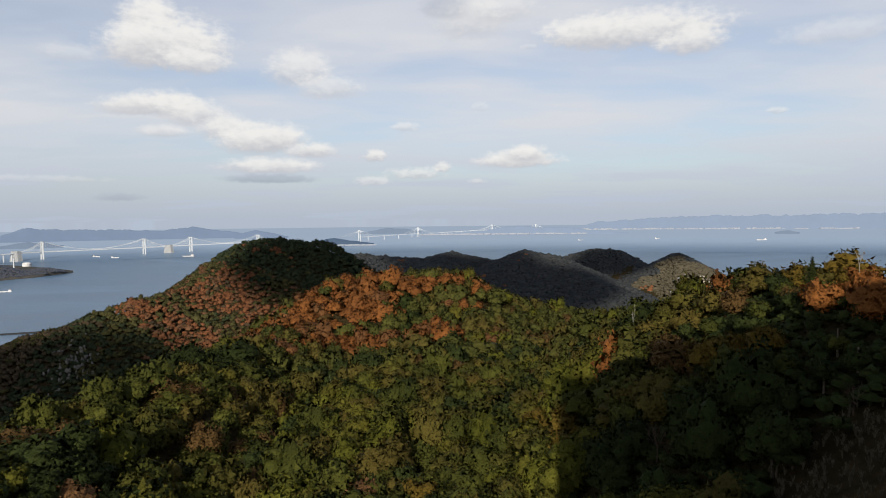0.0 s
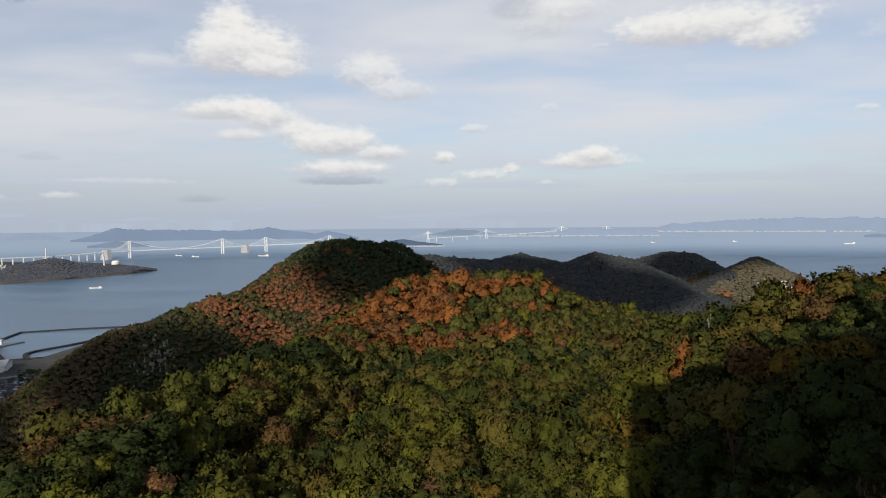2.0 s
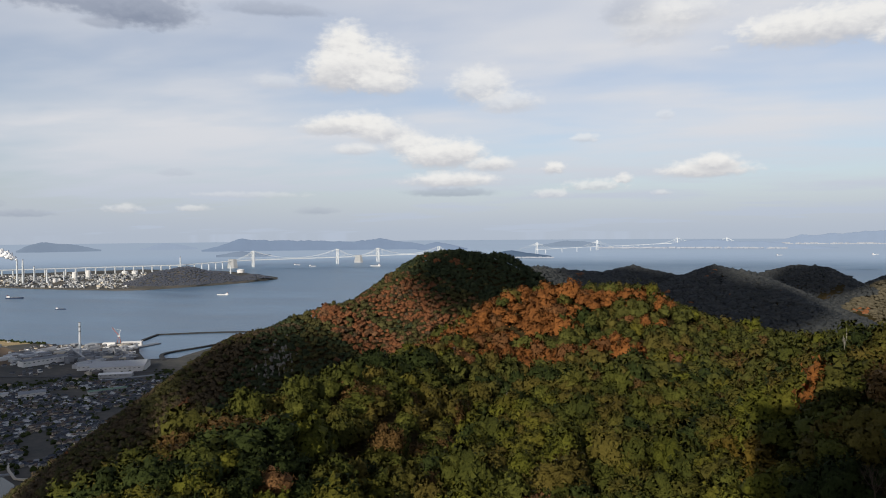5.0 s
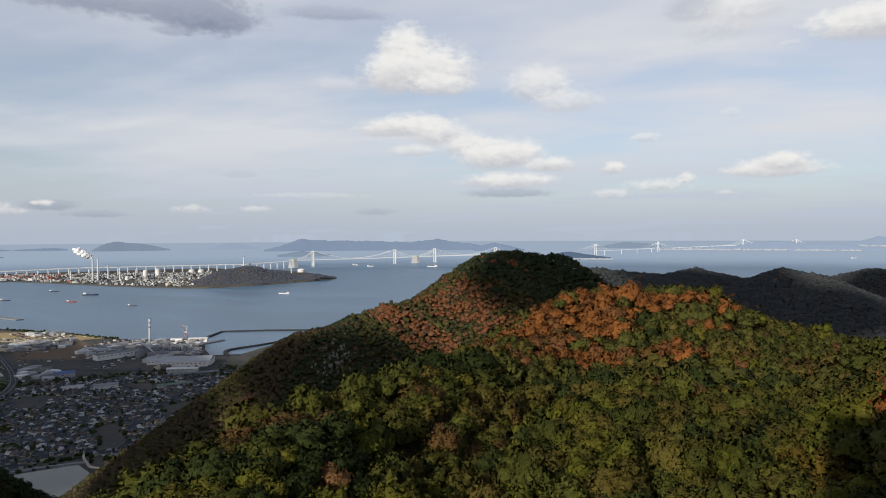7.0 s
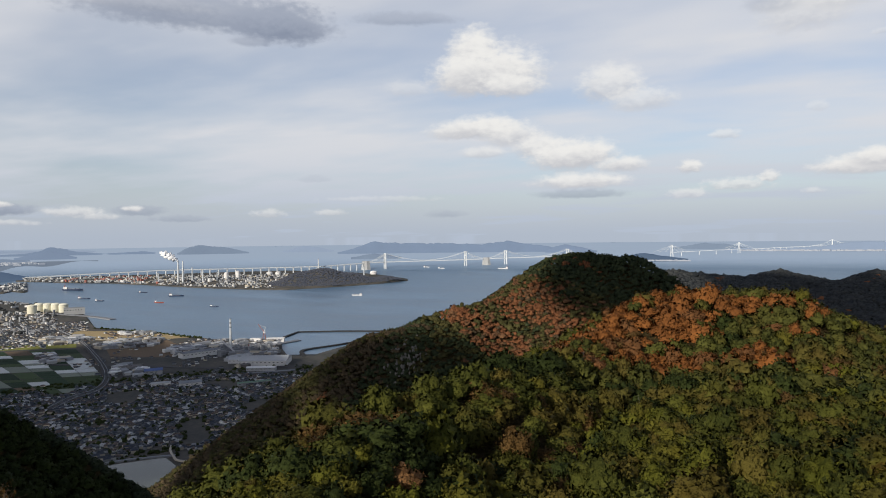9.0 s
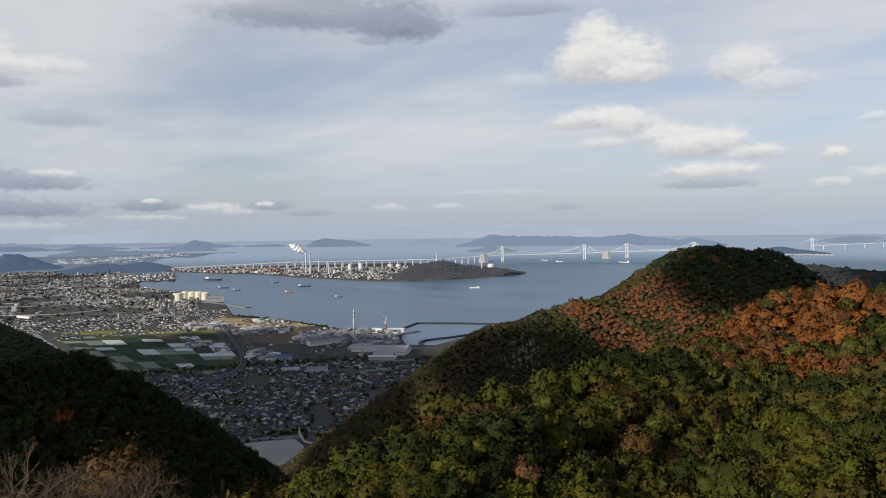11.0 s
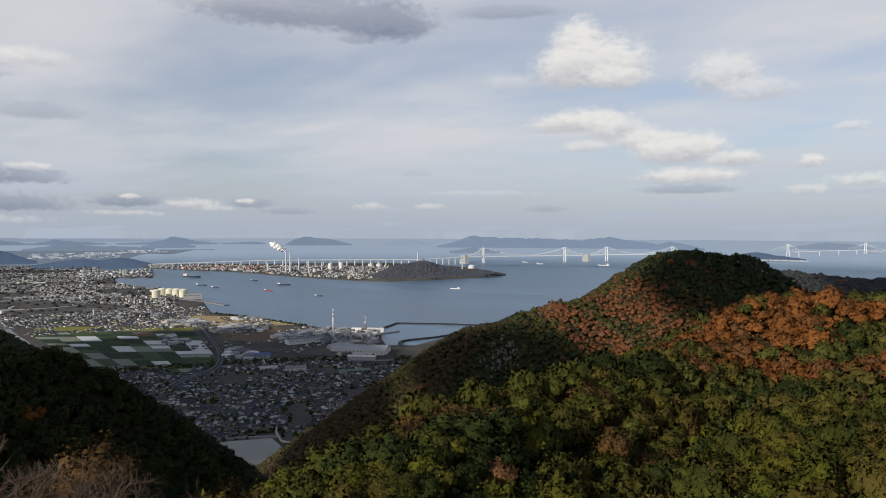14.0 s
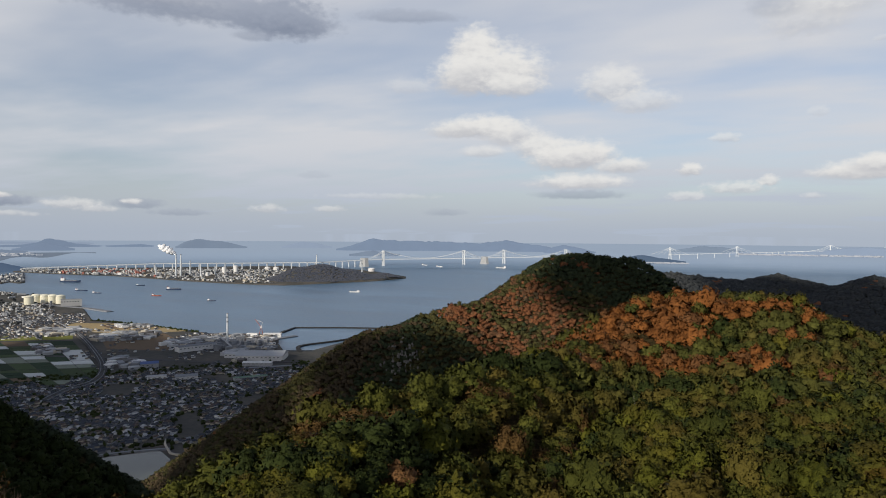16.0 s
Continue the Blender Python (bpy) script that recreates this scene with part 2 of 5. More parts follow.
def far(x, y, z=0.0):
    """Places beyond 2.6 km are drawn in towards the eye, along their line of sight, to stay within 4.9 km. Gives the place and the scale there."""
    d = math.hypot(x, y)
    if d <= 2600:
        return Vector((x, y, z)), 1.0
    k = (2600 + 2300 * (1 - math.exp(-(d - 2600) / 2300))) / d
    return EYE + (Vector((x, y, z)) - EYE) * k, k


def far_many(P):
    d = np.hypot(P[:, 0], P[:, 1])
    dd = np.where(d > 2600, 2600 + 2300 * (1 - np.exp(-(np.maximum(d, 2600) - 2600) / 2300)), d)
    k = (dd / np.maximum(d, 1e-6))[:, None]
    e = np.array(EYE)
    return e + (P - e) * k


def bearing(az_deg, d, z=0.0):
    a = radians(az_deg)
    return d * math.sin(a), d * math.cos(a), z


def mesh_from(name, V, Fc, material=None, smooth=False, normals=None):
    """A mesh from numpy arrays of corners and of triangles or quads."""
    me = bpy.data.meshes.new(name)
    V, Fc = np.asarray(V, np.float32), np.asarray(Fc, np.int32)
    n = Fc.shape[1]
    me.vertices.add(len(V))
    me.vertices.foreach_set("co", V.ravel())
    me.loops.add(Fc.size)
    me.loops.foreach_set("vertex_index", Fc.ravel())
    me.polygons.add(len(Fc))
    me.polygons.foreach_set("loop_start", np.arange(len(Fc), dtype=np.int32) * n)
    me.polygons.foreach_set("use_smooth", np.full(len(Fc), smooth))
    me.update(calc_edges=True)
    if normals is not None:
        me.polygons.foreach_set("use_smooth", np.full(len(Fc), True))
        me.normals_split_custom_set_from_vertices(normals)
    if material:
        me.materials.append(material)
    return me


def part(name, bm, material, parent, label="", smooth=False):
    """Links a bmesh as one mesh object under a thing."""
    me = bpy.data.meshes.new(name)
    if smooth:
        for f in bm.faces:
            f.smooth = True
    bm.to_mesh(me)
    bm.free()
    me.materials.append(material)
    ob = new(name, me)
    ob.parent = parent
    if label:
        ob["label"] = label
    return ob


def box(bm, x0, y0, z0, x1, y1, z1):
    r = bmesh.ops.create_cube(bm, size=1.0)
    for v in r["verts"]:
        v.co = Vector((x0 + (v.co.x + 0.5) * (x1 - x0), y0 + (v.co.y + 0.5) * (y1 - y0), z0 + (v.co.z + 0.5) * (z1 - z0)))
    return r["verts"]


def tube(bm, a, b, r0, r1, sides=8):
    """A tapered tube between two points."""
    a, b = Vector(a), Vector(b)
    r = bmesh.ops.create_cone(bm, cap_ends=True, segments=sides, radius1=r0, radius2=max(r1, 1e-4), depth=(b - a).length)
    q = (b - a).to_track_quat("Z", "Y")
    for v in r["verts"]:
        v.co = (a + b) / 2 + q @ v.co
    return r["verts"]


# ---- the land ----
# each ridge: its line (x, y, height of the ground), the steepness of its sides, how broad its top is
RIDGES = [
    ([(20, -60, 268), (4, -6, 266), (0, 12, 258), (0, 40, 246)], 0.8, 10),
    ([(0, 40, 246), (0, 85, 238), (0, 125, 235), (0, 190, 232), (0, 260, 232), (-10, 322, 244)], 0.6, 50),
    ([(-20, 40, 242), (-55, 59, 243), (-64, 90, 244), (-71, 120, 241), (-69, 155, 240), (-69, 198, 236), (-66, 241, 235), (-56, 284, 235), (-42, 309, 250.5), (-21, 329, 249), (4, 331, 250), (33, 338, 235), (48, 326, 233), (73, 291, 233)], 0.70, 12),
    ([(45, -30, 268), (50, 20, 266), (53, 60, 269), (54, 79, 271.5), (53, 98, 269), (51, 120, 264.5), (55, 182, 248), (73, 291, 233)], 0.85, 10),
    ([(10, -10, 266), (-12, 0, 262), (-32, 9, 267.5), (-34, 13, 267), (-36, 19, 265), (-39, 25, 260.5), (-43, 33, 254), (-49, 44, 247), (-55, 59, 244)], 0.9, 4),
    ([(-571, 546, 36), (-508, 524, 72), (-441, 504, 109), (-388, 509, 138), (-366, 554, 162)], 0.9, 6),
    ([(-388, 509, 132), (-366, 550, 168), (-346, 556, 184), (-325, 566, 189), (-300, 584, 200), (-280, 600, 207), (-255, 633, 212), (-241, 657, 220), (-222, 685, 240), (-209, 710, 255), (-194, 724, 258), (-178, 730, 258.5), (-160, 734, 255)], 0.72, 12),
    ([(-160, 734, 254), (-147, 736, 250), (-138, 736, 255), (-126, 732, 253), (-112, 716, 237), (-92, 680, 212), (-74, 646, 200), (-45, 560, 190), (-20, 450, 200), (-5, 365, 232), (7, 345, 237)], 0.75, 7),
    ([(-194, 724, 252), (-185, 690, 228), (-150, 640, 190), (-110, 560, 150)], 0.7, 20),
    ([(-80, 700, 190), (-110, 850, 180), (-142, 1091, 222), (-92, 1146, 214), (-38, 1299, 201), (18, 1400, 209), (100, 1396, 192), (120, 1330, 194), (158, 1290, 216), (203, 1233, 208), (260, 1120, 170), (330, 960, 100)], 0.46, 14),
    ([(100, 1396, 172), (290, 1675, 178), (382, 1708, 199), (440, 1691, 195), (462, 1584, 162), (480, 1529, 170), (527, 1512, 197), (556, 1453, 169), (592, 1384, 139), (640, 1260, 70)], 0.55, 7),
    ([(-250, 20, 232), (-288, 85, 220), (-310, 112, 221), (-349, 150, 217.5), (-361, 173, 213), (-368, 203, 195), (-365, 227, 177), (-373, 252, 156), (-382, 291, 118), (-380, 325, 90)], 0.95, 6),
    ([(-250, 20, 230), (-100, -60, 250), (10, -40, 264)], 0.6, 10),
    ([(-1500, 250, 150), (-1246, 369, 164), (-1232, 414, 161), (-1166, 449, 132), (-1102, 475, 70)], 0.75, 12),
]


def height(x, y):
    """Ground height over the sea, from the ridges (numpy arrays)."""
    x, y = np.asarray(x, float), np.asarray(y, float)
    tot = np.zeros_like(x)
    soft = 3.0
    best = np.full_like(x, -60.0)
    layers = []
    for line, steep, broad in RIDGES:
        z = np.full_like(x, -80.0)
        for (x0, y0, z0), (x1, y1, z1) in zip(line, line[1:]):
            dx, dy = x1 - x0, y1 - y0
            s = np.clip(((x - x0) * dx + (y - y0) * dy) / (dx * dx + dy * dy), 0, 1)
            r = np.hypot(x - x0 - s * dx, y - y0 - s * dy)
            z = np.maximum(z, z0 + s * (z1 - z0) - steep * (np.sqrt(r * r + broad * broad) - broad))
        layers.append(z)
    top = np.maximum.reduce(layers)
    for z in layers:
        tot += np.exp((z - top) / soft)
    return np.maximum(top + soft * np.log(tot) - 1.0, -60.0)


def coast(az_deg):
    """How far out the plain reaches in each direction."""
    return np.interp(az_deg, [-80, -62, -61.0, -60.3, -57.9, -55.5, -54.2, -53.5, -48.8, -44.6, -40.2, -39.2, -36.8, -33, -31],
                     [6300, 6000, 5000, 3910, 3527, 3200, 2863, 2407, 2159, 1944, 1887, 1640, 1630, 1800, 300])


def polar_sheet(name, az_list, r_of, z_of, material, smooth=True):
    """A sheet laid out in rings round the eye. r_of(az): the radii along that bearing."""
    R = np.stack([r_of(a) for a in az_list])
    A = np.radians(np.asarray(az_list))[:, None] * np.ones_like(R)
    X, Y = R * np.sin(A), R * np.cos(A)
    P = far_many(np.stack([X.ravel(), Y.ravel(), z_of(X, Y).ravel()], 1))
    n, m = R.shape
    i = np.arange((n - 1) * m).reshape(n - 1, m)[:, :-1].ravel()
    me = mesh_from(name, P, np.stack([i, i + 1, i + m + 1, i + m], 1), material, smooth)
    return new(name, me)


view_az = np.concatenate([np.arange(-180, -84, 4.0), np.arange(-84, 44, 0.36), np.arange(44, 181, 4.0)])


def rough_ground(X, Y):
    z = height(X, Y)
    return z + 1.5 * np.sin(X * 0.11 + 1.3) * np.sin(Y * 0.13) * np.clip(z / 60, 0, 1)


hills = polar_sheet("ground", view_az, lambda a: np.geomspace(1.0, 2550, 150), rough_ground, FLOOR)
tagged(hills, "steep wooded hills above a bay", "ground", kind="structure")
sea = polar_sheet("water", np.arange(-180, 181, 2.0), lambda a: np.geomspace(250, SEA_END, 90), lambda X, Y: X * 0.0, SEA)
tagged(sea, "calm blue-grey inland sea", "sea", kind="structure")


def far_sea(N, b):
    """The strait in the distance, paling into the air above it by a haze glow that grows outwards."""
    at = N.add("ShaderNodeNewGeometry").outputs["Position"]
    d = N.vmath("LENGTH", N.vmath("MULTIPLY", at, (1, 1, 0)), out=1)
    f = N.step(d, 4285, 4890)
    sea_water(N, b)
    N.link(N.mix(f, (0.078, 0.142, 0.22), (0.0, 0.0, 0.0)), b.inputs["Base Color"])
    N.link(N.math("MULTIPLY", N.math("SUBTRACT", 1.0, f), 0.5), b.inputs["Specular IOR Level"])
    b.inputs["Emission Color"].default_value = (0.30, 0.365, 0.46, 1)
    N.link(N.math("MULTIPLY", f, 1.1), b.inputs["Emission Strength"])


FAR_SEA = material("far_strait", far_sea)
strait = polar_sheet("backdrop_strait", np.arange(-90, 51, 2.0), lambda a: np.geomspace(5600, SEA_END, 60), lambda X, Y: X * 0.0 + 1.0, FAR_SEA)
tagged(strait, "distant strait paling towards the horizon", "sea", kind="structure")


def land_colour(N, b):
    at = N.add("ShaderNodeNewGeometry").outputs["Position"]
    f = N.math("ADD", N.math("MULTIPLY", N.noise(at, 0.006, 5.0), 0.55), N.math("MULTIPLY", N.noise(at, 0.07, 5.0, 0.7), 0.45))
    N.link(N.ramp(f, [(0.3, (0.030, 0.036, 0.028)), (0.46, (0.060, 0.060, 0.056)), (0.6, (0.095, 0.086, 0.074)), (0.75, (0.15, 0.135, 0.11))]), b.inputs["Base Color"])
    b.inputs["Roughness"].default_value = 0.95
    b.inputs["Specular IOR Level"].default_value = 0.1


LAND = material("plain_earth", land_colour)
plain_az = np.concatenate([np.arange(-80, -62, 0.5), np.arange(-62, -31, 0.12)])
town_plain = polar_sheet("ground_plain", plain_az, lambda a: np.concatenate([np.linspace(450, float(coast(a)), 40), [float(coast(a)) + 1.0]]),
                         lambda X, Y: np.where(np.arange(X.shape[1])[None, :] == X.shape[1] - 1, -3.0, 2.0) * np.ones_like(X), LAND)
tagged(town_plain, "flat coastal plain of fields, works and houses", "ground", kind="structure")

# ---- trees ----


def ico(sub):
    bm = bmesh.new()
    bmesh.ops.create_icosphere(bm, subdivisions=sub, radius=1.0)
    V = np.array([v.co for v in bm.verts])
    Fc = np.array([[v.index for v in f.verts] for f in bm.faces])
    bm.free()
    return V, Fc


def lump(rng, sub, rough=0.3, freq=1.8):
    """An uneven crown: a ball pushed in and out, flatter below."""
    V, Fc = ico(sub)
    off = Vector(rng.uniform(-50, 50, 3))
    k = np.array([1 + rough * 2 * noise.fractal(Vector(v) * freq + off, 0.6, 2.0, 3) for v in V])
    V = V * k[:, None]
    V[:, 2] = np.where(V[:, 2] < 0, V[:, 2] * 0.6, V[:, 2])
    return V, Fc


def leafy(rng, lobes, n, size, core=0.8, dome=0.58, lift_by=0.5, turn=0.4, tall=1.0):
    """A crown of rounded boughs over a dense heart, clad all round in small leaf tufts that stick out of it. Radius about 1."""
    Vs, Fs, Ns, count = [], [], [], 0

    def soft(P, d):
        m = P + np.array([0, 0, lift_by])
        m = m / np.linalg.norm(m, axis=1)[:, None] * 0.75 + d * turn
        return m / np.linalg.norm(m, axis=1)[:, None]

    centres = rng.normal(0, 1, (lobes, 3))
    centres[:, 2] = np.abs(centres[:, 2]) * 0.9 - 0.25
    centres *= rng.uniform(0.38, 0.72, (lobes, 1)) / np.linalg.norm(centres, axis=1)[:, None]
    radii = rng.uniform(0.26, 0.42, lobes) * (1.0 if lobes > 9 else 1.25)
    hearts = [(np.zeros(3), dome / core)] if dome else []
    for c, r in hearts + list(zip(centres, radii)):
        V, Fc = lump(rng, 1, 0.3)
        P = V * r * core + c
        Vs.append(P)
        Ns.append(soft(P, V / np.linalg.norm(V, axis=1)[:, None]))
        Fs.append(Fc + count)
        count += len(V)
    if n:
        w = rng.integers(-lobes // 2, lobes, n)                    # some tufts grow from the heart itself
        heart = w < 0
        at = np.where(heart[:, None], 0.0, centres[w])
        d = rng.normal(0, 1, (n, 3)) + at * 1.2 + np.array([0, 0, 0.35])
        d /= np.linalg.norm(d, axis=1)[:, None]
        p = at + d * (np.where(heart, dome or 0.5, radii[w]) * rng.uniform(0.75, 1.25, n) ** 1.3)[:, None]
        nrm = d + rng.normal(0, 0.75, (n, 3))
        nrm /= np.linalg.norm(nrm, axis=1)[:, None]
        a = np.cross(nrm, rng.normal(0, 1, (n, 3)))
        a /= np.linalg.norm(a, axis=1)[:, None]
        b = np.cross(nrm, a)
        s = size * np.exp(rng.normal(0, 0.35, (n, 1)))
        Q = np.stack([p - a * s * 0.9 - b * s * 0.6, p + a * s - b * s * 0.5 * rng.uniform(0.2, 1.4, (n, 1)), p + b * s * 1.2 + nrm * s * 0.4], 1).reshape(-1, 3)
        Vs.append(Q)
        Ns.append(np.repeat(soft(p, d * 0.6 + rng.normal(0, 0.55, (n, 3))), 3, 0))
        Fs.append(np.arange(n * 3).reshape(-1, 3) + count)
    V, Fc, Nn = np.concatenate(Vs), np.concatenate(Fs), np.concatenate(Ns)
    return V * [1, 1, tall], Fc, Nn


def twigs(rng, levels=3, spread=0.75, first=5):
    """Bare branches that fork upwards. Reaches about 1 across and 1.6 high."""
    Vs, Fs, n = [], [], 0

    def limb(p, d, length, r, level):
        nonlocal n
        q = p + d * length + rng.normal(0, 0.04, 3) * length
        u = np.cross(d, [0.3, 0.5, 0.81])
        u /= np.linalg.norm(u)
        w = np.cross(d, u)
        for c, rr in ((p, r), (q, r * 0.6)):
            for k in range(3):
                Vs.append(c + rr * (u * math.cos(k * 2.094) + w * math.sin(k * 2.094)))
        for k in range(3):
            j = (k + 1) % 3
            Fs.append((n + k, n + j, n + 3 + j))
            Fs.append((n + k, n + 3 + j, n + 3 + k))
        n += 6
        if level == 0:
            return
        for _ in range(first if level == levels else rng.integers(2, 5)):
            e = d + rng.normal(0, spread, 3) * (0.75 if level == levels else 0.7) + np.array([0, 0, 0.25])
            e /= np.linalg.norm(e)
            limb(p + (q - p) * rng.uniform(0.55, 1.0), e, length * rng.uniform(0.6, 0.85), r * 0.55, level - 1)

    limb(np.array([0, 0, -0.9]), np.array([0, 0, 1.0]), 0.75, 0.03, levels)
    return np.array(Vs), np.array(Fs)


def mass(name, variants, P, S, material, label, category, rng, smooth=False):
    """Joins many copies of a few crowns, turned and sized by chance, into one object that nobody could count."""
    Vs, Fs, Ns, tints, n = [], [], [], [], 0
    which = rng.integers(0, len(variants), len(P))
    for k, (V, Fc, *N) in enumerate(variants):
        sel = which == k
        m = int(sel.sum())
        if not m:
            continue
        a = rng.uniform(0, 2 * math.pi, m)
        c, s = np.cos(a)[:, None], np.sin(a)[:, None]

        def turned(U):
            return [U[None, :, 0] * c - U[None, :, 1] * s, U[None, :, 0] * s + U[None, :, 1] * c, np.repeat(U[None, :, 2], m, 0)]

        X, Y, Z = turned(V)
        sc = S[sel]
        Q = np.stack([X * sc[:, 0:1], Y * sc[:, 0:1], Z * sc[:, 1:2]], 2) + P[sel][:, None, :]
        Fm = Fc[None] + (np.arange(m) * len(V))[:, None, None] + n
        Vs.append(Q.reshape(-1, 3))
        Fs.append(Fm.reshape(-1, 3))
        if N:
            Ns.append(np.stack(turned(N[0]), 2).reshape(-1, 3))
        tints.append(np.repeat(rng.uniform(0, 1, m), len(V)))
        n += m * len(V)
    if not Vs:
        return None
    ob = new(name, mesh_from(name, np.concatenate(Vs), np.concatenate(Fs), material, smooth, np.concatenate(Ns) if Ns else None))
    ob.data.attributes.new("tint", "FLOAT", "POINT").data.foreach_set("value", np.concatenate(tints).astype(np.float32))
    return tagged(ob, label, category, kind="stuff")


rng = np.random.default_rng(7)


def in_sight(x, y, z):
    """Roughly, whether a tree there can be seen from the lookout (far slopes face away and stay thin)."""
    ok = np.ones(len(x), bool)
    steps = np.linspace(0.06, 0.97, 46)
    for some in (steps[9::6], steps[4::6], steps[1::2], steps[0::2]):
        left = np.flatnonzero(ok)
        for k in some:
            ok[left] &= height(x[left] * k, y[left] * k) + 3.0 < EYE.z + (z[left] + 7.0 - EYE.z) * k + 2.0
    return ok


def scatter(r0, r1, spacing, az0=-82, az1=42, hidden=False):
    """Tree places between two distances, on an uneven grid."""
    g = np.arange(-r1, r1, spacing)
    X, Y = np.meshgrid(g, g)
    X, Y = (X + rng.uniform(-0.42, 0.42, X.shape) * spacing).ravel(), (Y + rng.uniform(-0.42, 0.42, Y.shape) * spacing).ravel()
    d, a = np.hypot(X, Y), np.degrees(np.arctan2(X, Y))
    s = (d >= r0) & (d < r1) & (a > az0) & (a < az1)
    X, Y = X[s], Y[s]
    Z = height(X, Y)
    s = Z > 5
    X, Y, Z = X[s], Y[s], Z[s]
    s = in_sight(X, Y, Z) | hidden
    return X[s], Y[s], Z[s]


def blotch(x, y, scale, seed):
    return np.array([noise.noise(Vector((a * scale, b * scale, seed))) for a, b in zip(x, y)])


def stand(x, y, cx, cy, rx, ry, turn=0.0):
    """1 in the middle of an oval stand of trees, 0 outside."""
    a = radians(turn)
    u, v = (x - cx) * math.cos(a) + (y - cy) * math.sin(a), -(x - cx) * math.sin(a) + (y - cy) * math.cos(a)
    return np.clip(1.6 - 1.6 * np.sqrt((u / rx) ** 2 + (v / ry) ** 2), 0, 1)


KINDS = ["green", "deep", "lime", "orange", "rust", "gold", "hazy", "tan", "brown"]
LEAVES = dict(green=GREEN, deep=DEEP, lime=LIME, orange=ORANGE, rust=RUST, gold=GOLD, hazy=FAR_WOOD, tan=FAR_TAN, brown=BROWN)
ON_HILL = dict(LEAVES, green=HILL_GREEN, deep=HILL_DEEP, lime=HILL_GREEN, orange=HILL_ORANGE, rust=HILL_RUST, brown=HILL_BROWN)
ON_KNOLL = dict(LEAVES, green=KNOLL_GREEN, orange=KNOLL_ORANGE, rust=KNOLL_RUST)
SAY = dict(green="olive green evergreen", deep="dark green evergreen and shade-darkened", lime="yellow-green", orange="orange autumn", rust="rust-brown", gold="golden autumn", hazy="grey-green", tan="pale brown", brown="withered brown, half-bare")


def kinds(x, y):
    """Which kind of tree grows where: oaks turn orange on the knoll and on the far hill's face."""
    r = rng.uniform(0, 1, len(x))
    d = np.hypot(x, y)
    n1, n2 = blotch(x, y, 0.022, 3.0), blotch(x, y, 0.034, 9.0)
    on_hill = (d > 430) & (d < 900)
    orange = np.maximum.reduce([stand(x, y, -46, 286, 36, 46), stand(x, y, -22, 262, 44, 13) * 0.95, stand(x, y, -14, 319, 40, 13) * 0.9, stand(x, y, -66, 236, 20, 16) * 0.7,
                                stand(x, y, -206, 640, 44, 40), stand(x, y, -232, 585, 74, 24, -12), stand(x, y, -165, 612, 34, 30) * 0.8, stand(x, y, 46, 76, 9, 7) * 1.4])
    orange = (orange + n1 * 0.45) * ((x > -300) | (y > 340))
    k = np.zeros(len(x), int)
    lime = np.maximum.reduce([stand(x, y, -34, 170, 15, 36), stand(x, y, -10, 135, 18, 18) * 0.7, stand(x, y, 26, 114, 8, 8)])
    dark = np.maximum.reduce([stand(x, y, -67, 190, 15, 26), stand(x, y, -58, 90, 24, 24), stand(x, y, -20, 226, 60, 12) * 0.7])
    k[r < 0.10 + n2 * 0.7 + lime * 0.75] = 2
    k[r > 0.95 + n1 * 0.3 - dark * 0.7] = 1
    withered = np.maximum.reduce([stand(x, y, -51, 181, 11, 18), stand(x, y, -71, 108, 13, 22), stand(x, y, 36, 92, 8, 8), stand(x, y, -66, 150, 9, 16), stand(x, y, 2, 205, 25, 8) * 0.7, stand(x, y, 34, 275, 22, 12)])
    k[(r > 0.5) & (r < 0.50 - n2 * 0.12 + withered * 0.9)] = 8
    k[(r > 0.60) & (r < 0.605)] = 4
    k[(stand(x, y, 17, 106, 5, 24) > 0.6 + 0.6 * n1 + 0.3 * (r - 0.5)) | (stand(x, y, 38, 80, 6, 5) > 0.3) | (stand(x, y, -3, 95, 4, 4) > 0.2)] = 5
    # darkest leaves here deepen the shade on the western spur
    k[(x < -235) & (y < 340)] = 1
    # dark leaves fill the area of the lodge's shadow to blacken it
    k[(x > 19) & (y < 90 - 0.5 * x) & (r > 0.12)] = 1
    k[(x > 34) & (y > 50) & (d < 130) & (k == 2)] = 0
    k[(x > 34) & (y > 50) & (d < 130) & (r > 0.40) & (r < 0.60)] = 1
    k[(x > 34) & (y > 66) & (d < 130) & (r > 0.60) & (r < 0.70)] = 8
    k[(x > 34) & (y > 66) & (d < 130) & (r > 0.28) & (r < 0.34)] = 5
    k[(x < -290) & (y > 340) & (y < 570) & (n1 + r > 0.5)] = 8
    k[on_hill & (r > 0.45) & (r < 0.62) & (x > -300)] = 4
    k[on_hill & ((y - 672) + 0.15 * (x + 200) + 14 * n1 > 0) & (x > -235) & (r < 0.93)] = 1
    # strip in cloud shade below the rust trees, painted with dark leaves
    k[on_hill & (x > -330) & (y < 566 - 0.25 * (x + 250)) & (y > 400) & (x < -130) & (r < 0.6)] = 1
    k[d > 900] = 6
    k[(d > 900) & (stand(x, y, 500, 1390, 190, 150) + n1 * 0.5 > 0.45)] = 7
    # hill left of the plain: shade put in as dark leaf colour
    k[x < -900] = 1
    rr = rng.uniform(0, 1, len(x))
    o = orange > 0.42 + 0.5 * (rr - 0.5)
    k[o] = np.where(rr[o] < np.where(d[o] > 420, 0.55, 0.66), 3, np.where(rr[o] < 0.84, 4, np.where(rr[o] < 0.93, 8, 0)))
    return k


